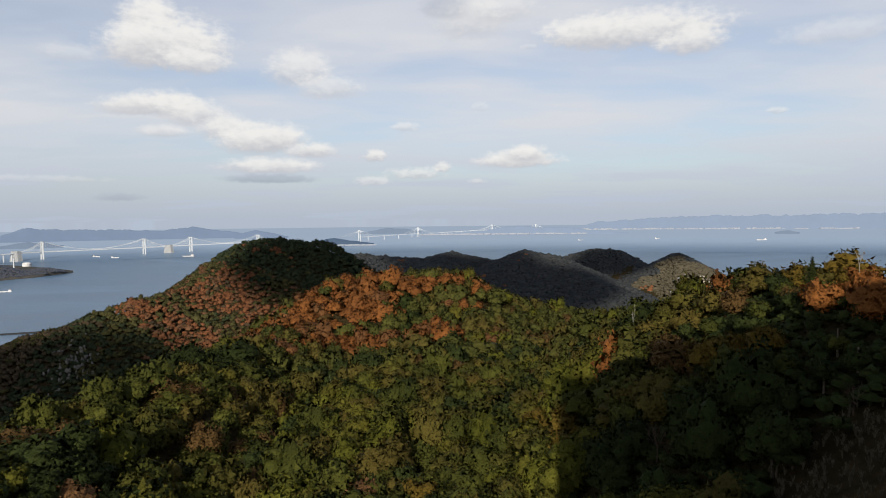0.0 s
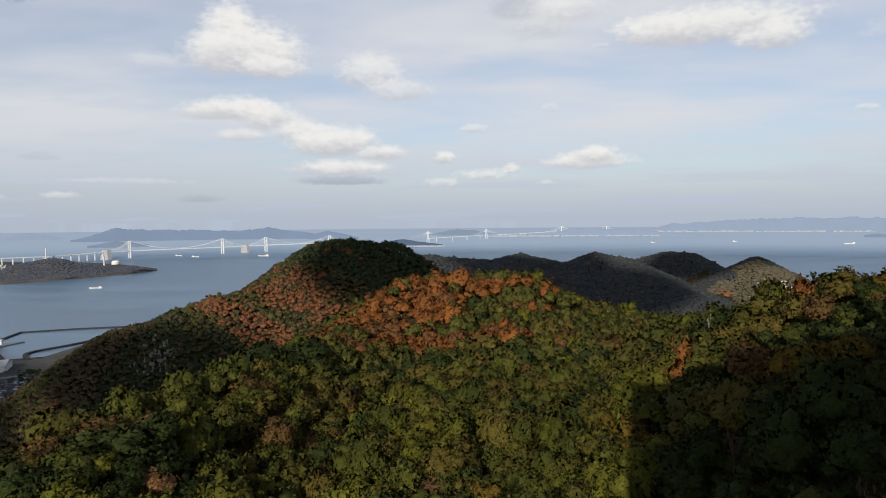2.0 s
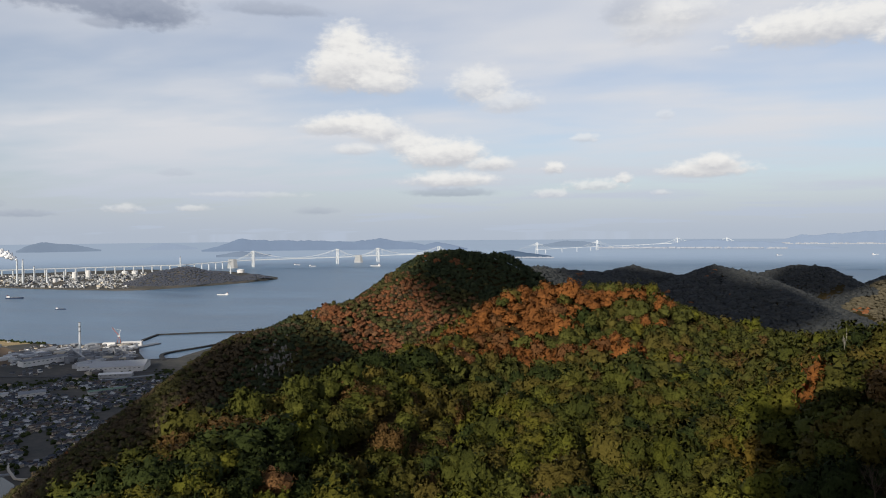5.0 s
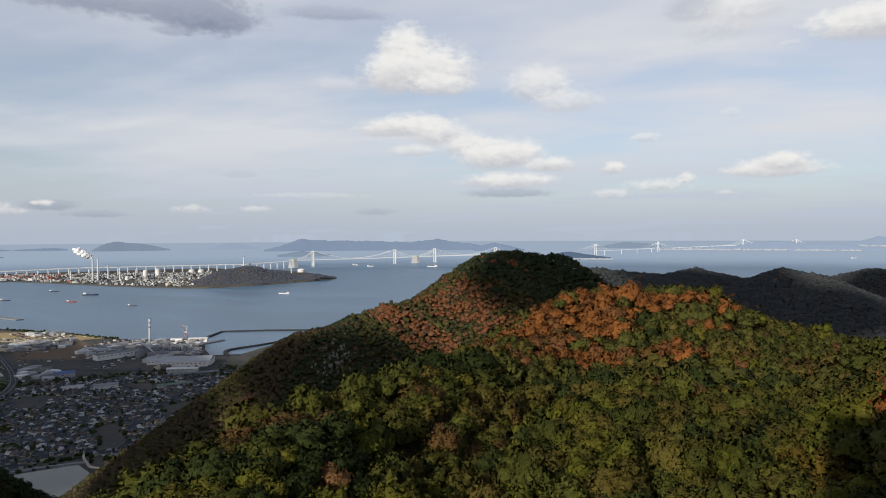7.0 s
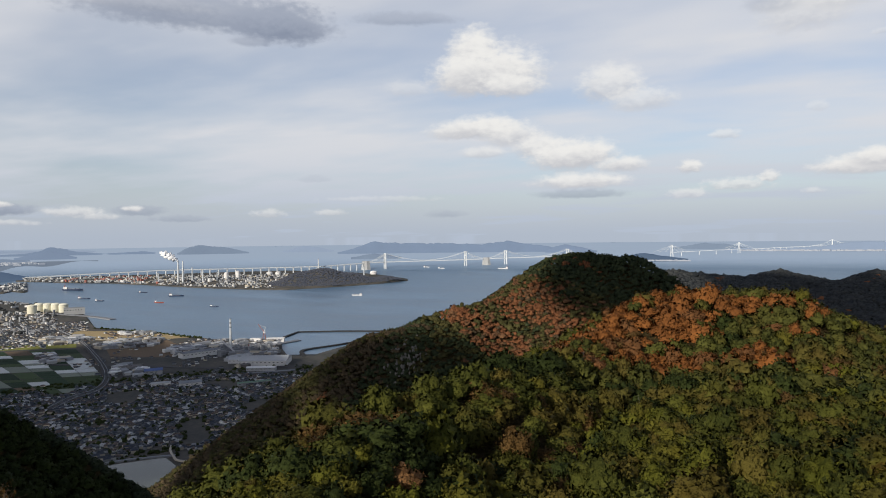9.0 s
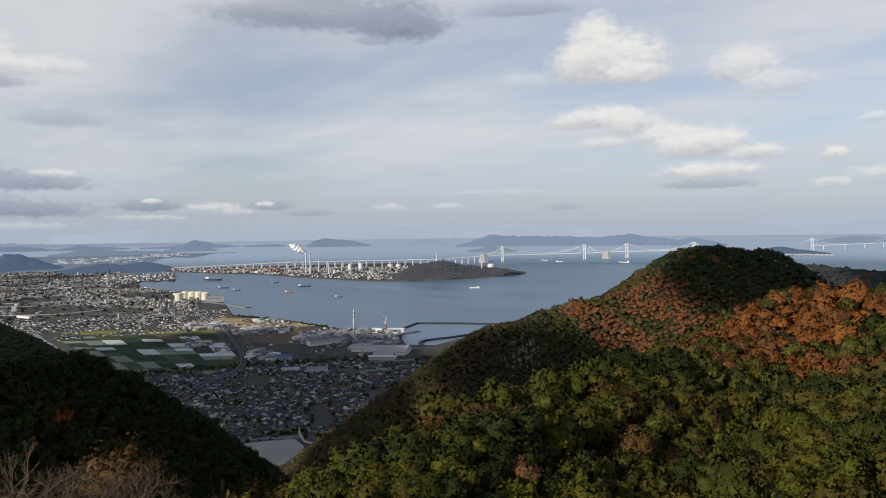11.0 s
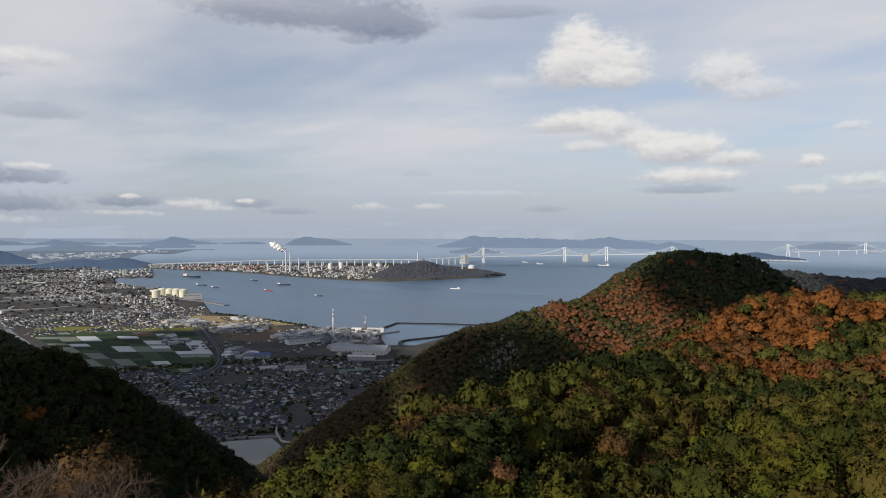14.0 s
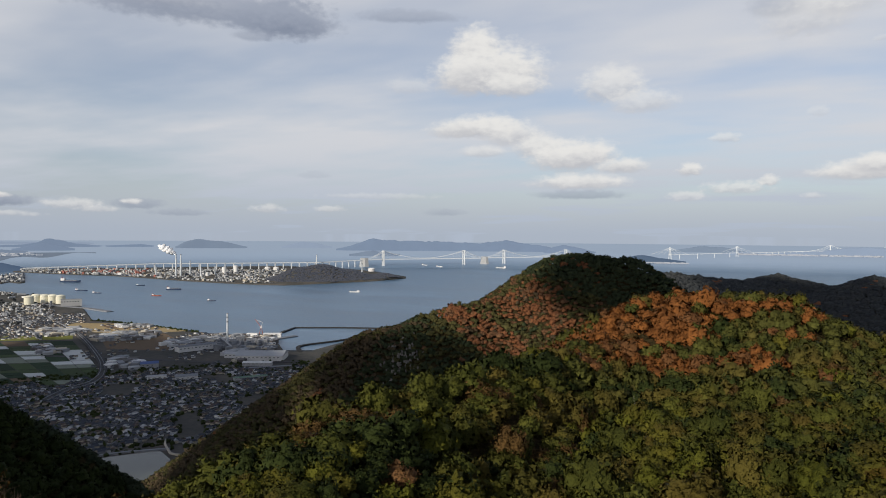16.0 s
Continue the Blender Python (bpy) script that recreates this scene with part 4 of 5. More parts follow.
def block(w=1.0, h=1.0):
    V = np.array([(-1, -1, 0), (1, -1, 0), (1, 1, 0), (-1, 1, 0), (-1, -1, 1), (1, -1, 1), (1, 1, 1), (-1, 1, 1)], float) * [0.5 * w, 0.5 / w, h]
    Fc = np.array([(0, 1, 5), (0, 5, 4), (1, 2, 6), (1, 6, 5), (2, 3, 7), (2, 7, 6), (3, 0, 4), (3, 4, 7), (4, 5, 6), (4, 6, 7)])
    return V, Fc


def turn_block(w, h):
    """A long block, set at the angle of the plain's streets."""
    V, Fc = block(w, h)
    a = radians(28)
    return np.stack([V[:, 0] * math.cos(a) - V[:, 1] * math.sin(a), V[:, 0] * math.sin(a) + V[:, 1] * math.cos(a), V[:, 2]], 1), Fc


def gable(w=1.1):
    """Walls and an eaved roof, as two shapes."""
    V, Fc = block(w)
    e = 1.12
    R = np.array([(-0.5 * w * e, -0.5 / w * e, 0.97), (0.5 * w * e, -0.5 / w * e, 0.97), (0.5 * w * e, 0.5 / w * e, 0.97), (-0.5 * w * e, 0.5 / w * e, 0.97), (-0.4 * w, 0, 1.55), (0.4 * w, 0, 1.55)])
    Rf = np.array([(0, 1, 5), (0, 5, 4), (2, 3, 4), (2, 4, 5), (1, 2, 5), (3, 0, 4), (0, 2, 1), (0, 3, 2)])
    return (V, Fc), (R, Rf)


def spread(n, a0, a1, d0, d1, keep=0.0, scale=0.006):
    """Chance places on the plain, in clusters."""
    a = rng.uniform(a0, a1, n)
    d = np.sqrt(rng.uniform(d0 * d0, d1 * d1, n))
    X, Y = d * np.sin(np.radians(a)), d * np.cos(np.radians(a))
    free = (height(X, Y) < 1.0) & (d < coast(a) - 15)
    return [(p, q, 2.0) for p, q in zip(X[free], Y[free]) if noise.noise(Vector((p * scale, q * scale, 2.2))) > keep]


block_kinds = [block(w) for w in (0.8, 1.0, 1.3, 1.6)]
for tint, many in ((WHITE, 90), (PALE, 130), (GREY, 150)):
    P = [bearing(rng.uniform(-62.8, -57.9), rng.uniform(4400, 5080), 3.0) for _ in range(many)]
    scatter_stuff("pier_blocks", P, block_kinds, [(rng.uniform(7, 18), rng.choice([4, 6, 8, 13])) for _ in P], tint, "pale sheds and blocks on the harbour pier", "buildings")
P = spread(1500, -77, -56, 2350, 6100, -0.6, 0.004)
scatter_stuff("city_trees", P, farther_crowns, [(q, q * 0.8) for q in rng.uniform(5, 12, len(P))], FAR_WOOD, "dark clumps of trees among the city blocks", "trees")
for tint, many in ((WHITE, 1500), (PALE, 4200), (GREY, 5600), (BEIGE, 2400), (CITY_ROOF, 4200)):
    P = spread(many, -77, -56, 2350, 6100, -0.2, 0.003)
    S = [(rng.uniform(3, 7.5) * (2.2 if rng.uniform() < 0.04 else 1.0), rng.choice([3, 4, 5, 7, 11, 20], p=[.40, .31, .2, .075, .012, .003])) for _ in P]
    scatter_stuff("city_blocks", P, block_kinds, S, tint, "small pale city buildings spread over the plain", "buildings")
    P = spread(many // 8, -57, -40, 1500, 2200, 0.1)
    S = [(rng.uniform(8, 26), rng.uniform(4, 9)) for _ in P]
    scatter_stuff("works_sheds", P, block_kinds, S, tint, "sheds and yards among the works", "buildings")
for tint, many in ((WHITE, 420), (PALE, 900), (GREY, 900), (BEIGE, 260), (ROOF_DARK, 200), (RED, 45)):
    P = []
    while len(P) < many:
        a = rng.uniform(-58, -39) if tint is not RED else rng.uniform(-55.5, -49)
        d = float(island_front(a)) + rng.uniform(0.04, 0.75) * (float(island_back(a)) - float(island_front(a)))
        if noise.noise(Vector((a * 0.9, d * 0.004, 6))) > -0.2:
            P.append(bearing(a, d, 4.0))
    S = [(rng.uniform(4, 11) * (2.2 if rng.uniform() < 0.08 else 1.0), rng.choice([3, 4, 5, 11])) if tint is not RED else (rng.uniform(7, 16), 14) for _ in P]
    scatter_stuff("island_works", P, block_kinds, S, tint, "docks, tanks and works on the island", "buildings")
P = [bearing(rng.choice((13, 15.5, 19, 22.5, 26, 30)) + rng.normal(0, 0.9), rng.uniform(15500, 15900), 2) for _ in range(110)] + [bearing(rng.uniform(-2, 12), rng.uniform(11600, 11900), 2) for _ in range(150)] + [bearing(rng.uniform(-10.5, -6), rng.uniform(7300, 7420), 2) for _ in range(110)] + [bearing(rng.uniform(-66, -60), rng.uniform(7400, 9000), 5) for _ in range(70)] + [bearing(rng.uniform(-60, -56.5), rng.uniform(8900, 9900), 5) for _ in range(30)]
# far walls glow a little too, for the haze in front of them
scatter_stuff("far_town", P, block_kinds, [(rng.uniform(30, 130) * math.hypot(q[0], q[1]) / 15000, rng.uniform(8, 30) * math.hypot(q[0], q[1]) / 15000) for q in P], hazy("far_white_walls_in_haze", (0.20, 0.20, 0.20), (0.19, 0.22, 0.27)), "white buildings in haze along the far shore", "buildings")

ribbon_later = []
# long pale halls and depots that lie across the plain
long_kinds = [turn_block(w, h) for w, h in ((2.2, 1.0), (3.0, 1.0), (1.7, 1.0))]
for tint, many in ((WHITE, 22), (PALE, 36), (GREY, 50)):
    P = spread(many, -76, -56, 2250, 4600, -0.9, 0.004)
    scatter_stuff("depots", P, long_kinds, [(rng.uniform(10, 26), rng.uniform(4, 8)) for _ in P], tint, "long pale depots and halls on the plain", "buildings")

# houses of the near town: those closest to the hill are houses of their own
town = [p for p in spread(7000, -63, -37, 925, 1440, -0.3, 0.012) if not (-745 < p[0] < -590 and 500 < p[1] < 640)]
town.sort(key=lambda p: math.hypot(p[0], p[1]))
taken, kept = set(), []
for p in town:
    cell = (round(p[0] / 7.6), round(p[1] / 7.6))
    if cell not in taken:
        taken.add(cell)
        kept.append(p)
town = kept
(wallV, wallF), (roofV, roofF) = gable(1.15)
wall_meshes = [mesh_from("wall", wallV, wallF, m) for m in (PALE, BEIGE, GREY)]
roof_meshes = [mesh_from("roof", roofV, roofF, m) for m in (ROOF_DARK, ROOF_DARK, ROOF_BROWN, GREY, ROOF_BLUE)]
ROOF_SAY = ["dark grey tiled roof", "dark grey tiled roof", "brown tiled roof", "flat grey roof", "blue sheet roof"]


def house(p):
    w, r = rng.integers(0, 3), rng.choice([0, 1, 2, 3, 4], p=[.38, .36, .17, .075, .015])
    h = tagged(new("house"), f"small pale house with {ROOF_SAY[r]}, valley town", "house", "houses of the near town")
    s = rng.uniform(4.6, 7.6)
    h.matrix_world = pose(p[0], p[1], p[2], 0, 0, -38 + rng.choice([0, 90]) + rng.normal(0, 8)) @ Matrix.Diagonal((s, s, rng.uniform(2.6, 4.0), 1))
    for nm, me in (("wall", wall_meshes[w]), ("roof", roof_meshes[r])):
        o = new(nm, me)
        o.parent = h


for p in town[:300]:
    house(p)
more = town[300:] + spread(900, -57, -43, 1440, 2250, 0.12, 0.012) + spread(1800, -70, -54, 2050, 2600, -0.25, 0.01)
for group, wm, rm in ((more[::2], GREY, ROOF_DARK), (more[1::4], BEIGE, ROOF_BROWN), (more[3::8], WHITE, ROOF_DARK), (more[7::8], WHITE, PALE)):
    rs = rng.bit_generator.state
    S = [(5.2 + 2.4 * ((i * 7) % 5) / 5, 2.8) for i in range(len(group))]
    mass("house_walls", [(wallV, wallF)], np.array(group), np.array(S), wm, "walls of many small houses in the valley", "houses", rng)
    rng.bit_generator.state = rs
    mass("house_roofs", [(roofV, roofF)], np.array(group), np.array(S), rm, "roofs of many small houses in the valley", "houses", rng)
# hamlet and terraces on the slope of the small pointed hill
hx, hy = 512 + rng.normal(0, 26, 42), 1372 + rng.normal(0, 22, 42)
hz = height(hx, hy)
P = np.stack([hx, hy, hz + 2.0], 1)
mass("hamlet_walls", [(wallV, wallF)], P, np.full((42, 2), (4.2, 2.8)), GREY, "white walls of a hamlet on the far slope", "houses", rng)
for k in range(9):
    lx = 470 + k * 9.0
    line = [(lx + q * 9, 1340 + k * 9 + 3 * math.sin(q + k)) for q in range(5)]
    zz = [float(height(np.array([p[0]]), np.array([p[1]]))[0]) + 5.0 for p in line]
    ribbon_later.append((line, zz))
# garden trees and the tree belt on the shore
P = spread(2300, -62, -37, 925, 1500, -0.4, 0.012) + [(px_ + rng.normal(0, 5), py_ + rng.normal(0, 5), 2.0) for px_, py_, _z in (bearing(a, float(coast(a)) - 14) for a in np.arange(-53.4, -46, 0.06))]
S = [(r, r * 1.2) for r in rng.uniform(2.0, 4.5, len(P))]
mass("garden_trees", farther_crowns, np.array(P), np.array(S), DEEP, "dark garden trees and shore pines", "trees", rng)


# ---- fields ----
FIELD = [plain("dark_green_crop", (0.018, 0.038, 0.018), 0.95, vary=0.4, scale=0.2), plain("green_crop", (0.042, 0.064, 0.026), 0.95, vary=0.4, scale=0.2),
         plain("grey_green_crop", (0.17, 0.19, 0.15), 0.9, vary=0.3, scale=0.2), plain("white_plastic_sheet", (0.42, 0.44, 0.43), 0.5, vary=0.15, scale=0.2),
         plain("brown_fallow", (0.12, 0.085, 0.055), 0.95, vary=0.3, scale=0.2), plain("dry_yellow_grass", (0.30, 0.23, 0.12), 0.95, vary=0.35, scale=0.1)]


def slab(name, corners, z0, z1, material, label, category, kind="structure"):
    """A thin bed of earth or paving with four or more corners."""
    bm = bmesh.new()
    low = [bm.verts.new((c[0], c[1], z0)) for c in corners]
    top = [bm.verts.new((c[0], c[1], z1)) for c in corners]
    bm.faces.new(top)
    n = len(corners)
    for i in range(n):
        bm.faces.new((low[i], low[(i + 1) % n], top[(i + 1) % n], top[i]))
    bmesh.ops.recalc_face_normals(bm, faces=bm.faces)
    ob = part(name, bm, material, None)
    return tagged(ob, label, category, kind=kind)


TL, TR, BR, BL = Vector((-1957, 859)), Vector((-1600, 1130)), Vector((-1095, 850)), Vector((-1266, 690))
SAY_FIELD = ["dark green vegetable field", "green vegetable field", "grey-green field", "field under white plastic tunnels", "brown fallow field"]
cols, rows = 8, 7
for i in range(cols):
    for j in range(rows):
        strips = int(rng.choice([1, 2, 3], p=[.45, .35, .20]))
        crop = int(rng.choice(5, p=[.34, .16, .15, .31, .04] if i > 3 else [.46, .22, .12, .15, .05]))
        for q in range(strips):
            u0, u1 = (i + 0.02) / cols, (i + 0.98) / cols
            v0, v1 = (j + (q + 0.04) / strips) / rows, (j + (q + 0.96) / strips) / rows
            corners = [BL.lerp(BR, u).lerp(TL.lerp(TR, u), v) for u, v in ((u0, v0), (u1, v0), (u1, v1), (u0, v1))]
            m = crop if rng.uniform() < 0.55 else int(rng.choice([0, 0, 1, 2]))
            slab("field", corners, 1.9, 2.35 + (0.9 if m == 3 else 0.0) + 0.02 * q, FIELD[m], SAY_FIELD[m], "field")
YELLOW = plain("yellow_green_meadow", (0.16, 0.165, 0.04), 0.95, vary=0.4, scale=0.05)
slab("field", [TL.lerp(TR, 0.05) * 1.012, TR * 1.012, TR * 1.05, TL.lerp(TR, 0.05) * 1.06], 1.9, 2.3, YELLOW, "bright yellow-green meadow behind the vegetable fields", "field")
slab("field", [(-1500, 1330), (-1380, 1270), (-1230, 1230), (-1290, 1130), (-1420, 1090), (-1560, 1180)], 1.9, 2.2, FIELD[4], "brown levelled ground beside the works", "ground")
slab("field", [(-1960, 1330), (-1700, 1440), (-1480, 1395), (-1560, 1290), (-1760, 1230)], 1.9, 2.25, FIELD[5], "dry yellow grass flat by the shore", "ground")
slab("field", [(-1800, 1360), (-1690, 1405), (-1620, 1370), (-1720, 1325)], 2.2, 2.6, FIELD[4], "dark settling pond bed", "ground")
slab("field", [(-2300, 1010), (-2040, 1210), (-1930, 1150), (-2100, 960)], 1.9, 2.3, FIELD[1], "bright green meadow by the town", "ground")


def ribbon(name, line, width, z, material, label, category, thick=0.5):
    """A road, quay or wall along a line."""
    bm = bmesh.new()
    prev = None
    pts = [Vector((p[0], p[1])) for p in line]
    for i, p in enumerate(pts):
        d = (pts[min(i + 1, len(pts) - 1)] - pts[max(i - 1, 0)]).normalized()
        nrm = Vector((-d.y, d.x)) * width / 2
        zz = z if not isinstance(z, list) else z[i]
        ring = [bm.verts.new((*(p - nrm), zz - thick)), bm.verts.new((*(p - nrm), zz)), bm.verts.new((*(p + nrm), zz)), bm.verts.new((*(p + nrm), zz - thick))]
        if prev:
            for k in range(3):
                bm.faces.new((prev[k], prev[k + 1], ring[k + 1], ring[k]))
        else:
            bm.faces.new(ring)
        prev = ring
    bm.faces.new(prev)
    bmesh.ops.recalc_face_normals(bm, faces=bm.faces)
    for v in bm.verts:
        v.co = far(*v.co)[0]
    return tagged(part(name, bm, material, None), label, category, kind="structure")


def curve(points, n=24):
    """A smooth line through a few points."""
    P = [Vector((p[0], p[1], 0)) for p in points]
    P = [2 * P[0] - P[1]] + P + [2 * P[-1] - P[-2]]
    out = []
    for i in range(1, len(P) - 2):
        for k in range(n // (len(points) - 1)):
            t = k / (n // (len(points) - 1))
            a, b, c, d = P[i - 1:i + 3]
            out.append(0.5 * (2 * b + (c - a) * t + (2 * a - 5 * b + 4 * c - d) * t * t + (3 * b - a - 3 * c + d) * t ** 3))
    return out + [P[-2]]


ribbon("road", curve([(-1060, 700), (-1096, 763), (-1119, 833), (-1214, 923), (-1398, 1042), (-1691, 1208), (-1960, 1330)], 42), 15, 5.5, ASPHALT, "raised grey bypass road curving past fields", "road", 4.0)
for side in (-8.0, 8.0):
    ribbon("guard_rail", [(p.x + side, p.y - side * 0.2) for p in curve([(-1060, 700), (-1096, 763), (-1119, 833), (-1214, 923), (-1398, 1042), (-1691, 1208), (-1960, 1330)], 42)], 0.9, 6.8, GREY, "grey parapet along the bypass road", "parapet", 2.0)
ribbon("road", curve([(-2400, 960), (-1990, 834), (-1750, 770), (-1625, 712), (-1500, 600)], 30), 14, 3.2, GREY, "pale road at the foot of the hill", "road")
for r0, a0, a1, wide, tint in ((2480, -74, -58, 16, GREY), (2800, -75, -62, 14, PALE), (3150, -76, -60, 26, GREY), (3300, -70, -61, 12, PALE), (3650, -76, -62, 22, GREY), (4200, -76, -64, 26, GREY)):
    ribbon("road", [bearing(a, r0 + 60 * math.sin(a * 0.5))[:2] for a in np.arange(a0, a1, 0.5)], wide, 4.5, tint, "straight grey main street across the plain", "road", 2.0)
ribbon("road", curve([(-1110, 800), (-1060, 880), (-1040, 985), (-900, 1130)], 24), 12, 3.0, GREY, "grey street along the town", "road")
ribbon("road", curve([(-1450, 960), (-1250, 1030), (-1050, 1085), (-900, 1180)], 24), 14, 3.0, ASPHALT, "asphalt road beside the works", "road")
ribbon("road", curve([(-1900, 1210), (-1700, 1260), (-1500, 1340)], 16), 8, 3.0, ROAD_PALE, "pale dirt track over dry grass", "road")
ribbon("breakwater", [(-1230, 1500), (-1259, 1597), (-1150, 1660), (-1043, 1700), (-900, 1760)], 9, 3.5, STONE, "long dark stone breakwater in the harbour", "breakwater", 6)
ribbon("breakwater", curve([(-985, 1270), (-1040, 1340), (-1010, 1440), (-985, 1531), (-930, 1600)], 24), 9, 3.5, STONE, "inner dark stone breakwater", "breakwater", 6)
ribbon("quay", [(-1169, 1383), (-1156, 1470)], 16, 3.0, GREY, "grey concrete quay", "quay", 6)
ribbon("quay", [(-2500, 1640), (-2230, 1640), (-2080, 1610)], 24, 3.0, GREY, "long grey quay by the tanks", "quay", 6)

for line, zz in ribbon_later:
    ribbon("terrace_wall", line, 3.0, zz, ROAD_PALE, "pale terrace wall on the far slope", "wall", 4.0)

# pond behind its dam


def still_water(N, b):
    at = N.add("ShaderNodeNewGeometry").outputs["Position"]
    N.link(N.ramp(N.noise(at, 0.03, 4.0), [(0.3, (0.030, 0.037, 0.033)), (0.7, (0.046, 0.055, 0.048))]), b.inputs["Base Color"])
    b.inputs["Roughness"].default_value = 0.2
    b.inputs["Specular IOR Level"].default_value = 0.3


POND = material("pond_water", still_water)
slab("water_pond", [(-745, 540), (-692, 607), (-655, 590), (-612, 545), (-600, 500), (-700, 480)], 1.0, 3.0, POND, "still grey-green reservoir pond", "pond")
ribbon("dam", [(-760, 535), (-725, 583), (-686, 618)], 4, 4.2, GREY, "low concrete dam of the pond", "dam", 4)
ribbon("road", curve([(-730, 660), (-711, 632), (-680, 610), (-665, 603), (-641, 607), (-615, 612)], 30), 2.4, 5.0, ROAD_PALE, "pale dirt track by the pond", "road", 2)


def shed(x, y, w, l, h, turn, wall, roof, label, ridged=True):
    """A long industrial hall: walls and a low ridged roof that overhangs."""
    t = tagged(new("hall"), label, "industrial building", "halls of the works")
    t.matrix_world = pose(x, y, 2.0, 0, 0, turn)
    bm = bmesh.new()
    box(bm, -w / 2, -l / 2, 0, w / 2, l / 2, h)
    part("wall", bm, wall, t)
    bm = bmesh.new()
    e, r = 0.8, h + (w * 0.12 if ridged else 0.5)
    V = [bm.verts.new(v) for v in ((-w / 2 - e, -l / 2 - e, h), (w / 2 + e, -l / 2 - e, h), (w / 2 + e, l / 2 + e, h), (-w / 2 - e, l / 2 + e, h), (0, -l / 2 - e, r), (0, l / 2 + e, r))]
    for f in ((0, 4, 5, 3), (4, 1, 2, 5), (0, 1, 4), (3, 5, 2), (0, 3, 2, 1)):
        bm.faces.new([V[i] for i in f])
    part("roof", bm, roof, t)
    for k in range(int(l // 9)):
        for x0, x1 in ((-w / 2 - 0.15, -w / 2 - 0.02), (w / 2 + 0.02, w / 2 + 0.15)):
            bm = bmesh.new()
            box(bm, x0, -l / 2 + 2 + k * 9, h * 0.6, x1, -l / 2 + 6.0 + k * 9, h * 0.72)
            part("window", bm, ROOF_DARK, t)
    return t


shed(-1010, 1165, 62, 104, 11, -62, WHITE, PALE, "large white warehouse with a pale flat roof")
shed(-1075, 1150, 26, 40, 9, -62, WHITE, PALE, "white annexe beside the large warehouse")
shed(-965, 1100, 18, 60, 7, -62, PALE, WHITE, "low pale shed in front of the warehouse")
shed(-1222, 1178, 26, 92, 12, -20, WHITE, GREY, "white factory hall with a grey roof")
shed(-1150, 1320, 22, 60, 9, -50, PALE, GREY, "pale dockside hall with a grey roof")
shed(-1195, 1420, 16, 46, 10, -60, WHITE, WHITE, "small white dockside storage shed")
shed(-1149, 982, 28, 34, 9, -40, PALE, ROOF_BLUE, "shed with a bright blue roof")
shed(-1190, 990, 18, 26, 7, -40, WHITE, WHITE, "low white storage shed by the road")
shed(-887, 990, 12, 62, 5, -40, PALE, plain("green_sheet_roof", (0.12, 0.19, 0.14), 0.6), "long shed with a pale green roof")
shed(-990, 930, 24, 40, 8, -40, WHITE, GREY, "white school-like block in the town")
shed(-1040, 905, 14, 34, 7, -40, WHITE, PALE, "white low hall in the town")
shed(-2353, 1657, 20, 70, 27, -35, PALE, GREY, "tall pale ribbed storage block", False)


def stack(x, y, z0, h, r, label, bands=()):
    t = tagged(new("chimney"), label, "chimney")
    p, k = far(x, y, z0)
    t.matrix_world = Matrix.Translation(p) @ Matrix.Scale(k, 4)
    bm = bmesh.new()
    tube(bm, (0, 0, 0), (0, 0, h), r, r * 0.62, 12)
    part("shaft", bm, STEEL, t)
    bm = bmesh.new()
    tube(bm, (0, 0, h), (0, 0, h + r * 0.5), r * 0.75, r * 0.75, 12)
    part("rim", bm, GREY, t)
    for f in bands:
        bm = bmesh.new()
        tube(bm, (0, 0, h * f), (0, 0, h * (f + 0.05)), r * (1.06 - 0.38 * f), r * (1.04 - 0.38 * f), 12)
        part("band", bm, GREY, t, "grey painted band")
    return t


stack(-1209, 1267, 2, 78, 3.2, "tall white works chimney with grey bands", (0.72, 0.86))
for az_, d_, top_ in ((-47.55, 4592, 137), (-47.2, 4600, 137), (-46.5, 4650, 95), (-45.7, 4560, 78), (-49.0, 4700, 60), (-36.5, 5400, 110), (-44.6, 4700, 60), (-32.7, 4750, 70)):
    stack(*bearing(az_, d_, 4), top_, 6.5 if top_ > 100 else 5, "slim white power-station chimney on the island")


def tank(x, y, z0, r, h, label, material=WHITE):
    t = tagged(new("storage_tank"), label, "tank", "storage tanks")
    p, k = far(x, y, z0)
    t.matrix_world = Matrix.Translation(p) @ Matrix.Scale(k, 4)
    bm = bmesh.new()
    tube(bm, (0, 0, 0), (0, 0, h), r, r, 24)
    part("shell", bm, material, t)
    bm = bmesh.new()
    bmesh.ops.create_uvsphere(bm, u_segments=24, v_segments=10, radius=r)
    bmesh.ops.delete(bm, geom=[v for v in bm.verts if v.co.z < -0.01], context="VERTS")
    for v in bm.verts:
        v.co.z = v.co.z * 0.35 + h
    part("dome", bm, material, t, smooth=True)
    bm = bmesh.new()
    tube(bm, (0, 0, h - 0.6), (0, 0, h), r * 1.03, r * 1.03, 24)
    part("rail", bm, GREY, t)
    return t


CREAM = plain("cream_tank_paint", (0.62, 0.60, 0.48), 0.6, vary=0.1, scale=0.02)
for az_, d_ in ((-57.55, 3010), (-57.1, 3080), (-56.55, 3060), (-56.05, 3040), (-55.55, 3000)):
    tank(*bearing(az_, d_, 2), 17, 29, "large cream domed gas tank by the quay", CREAM)
for az_, d_, r_, h_ in ((-43.9, 4864, 15, 42), (-43.0, 4900, 16, 48), (-31.9, 5050, 26, 18), (-40.5, 5300, 22, 16), (-39.8, 5300, 22, 16), (-45.2, 4600, 12, 20)):
    tank(*bearing(az_, d_, 4), r_, h_, "white cylindrical tank on the island")

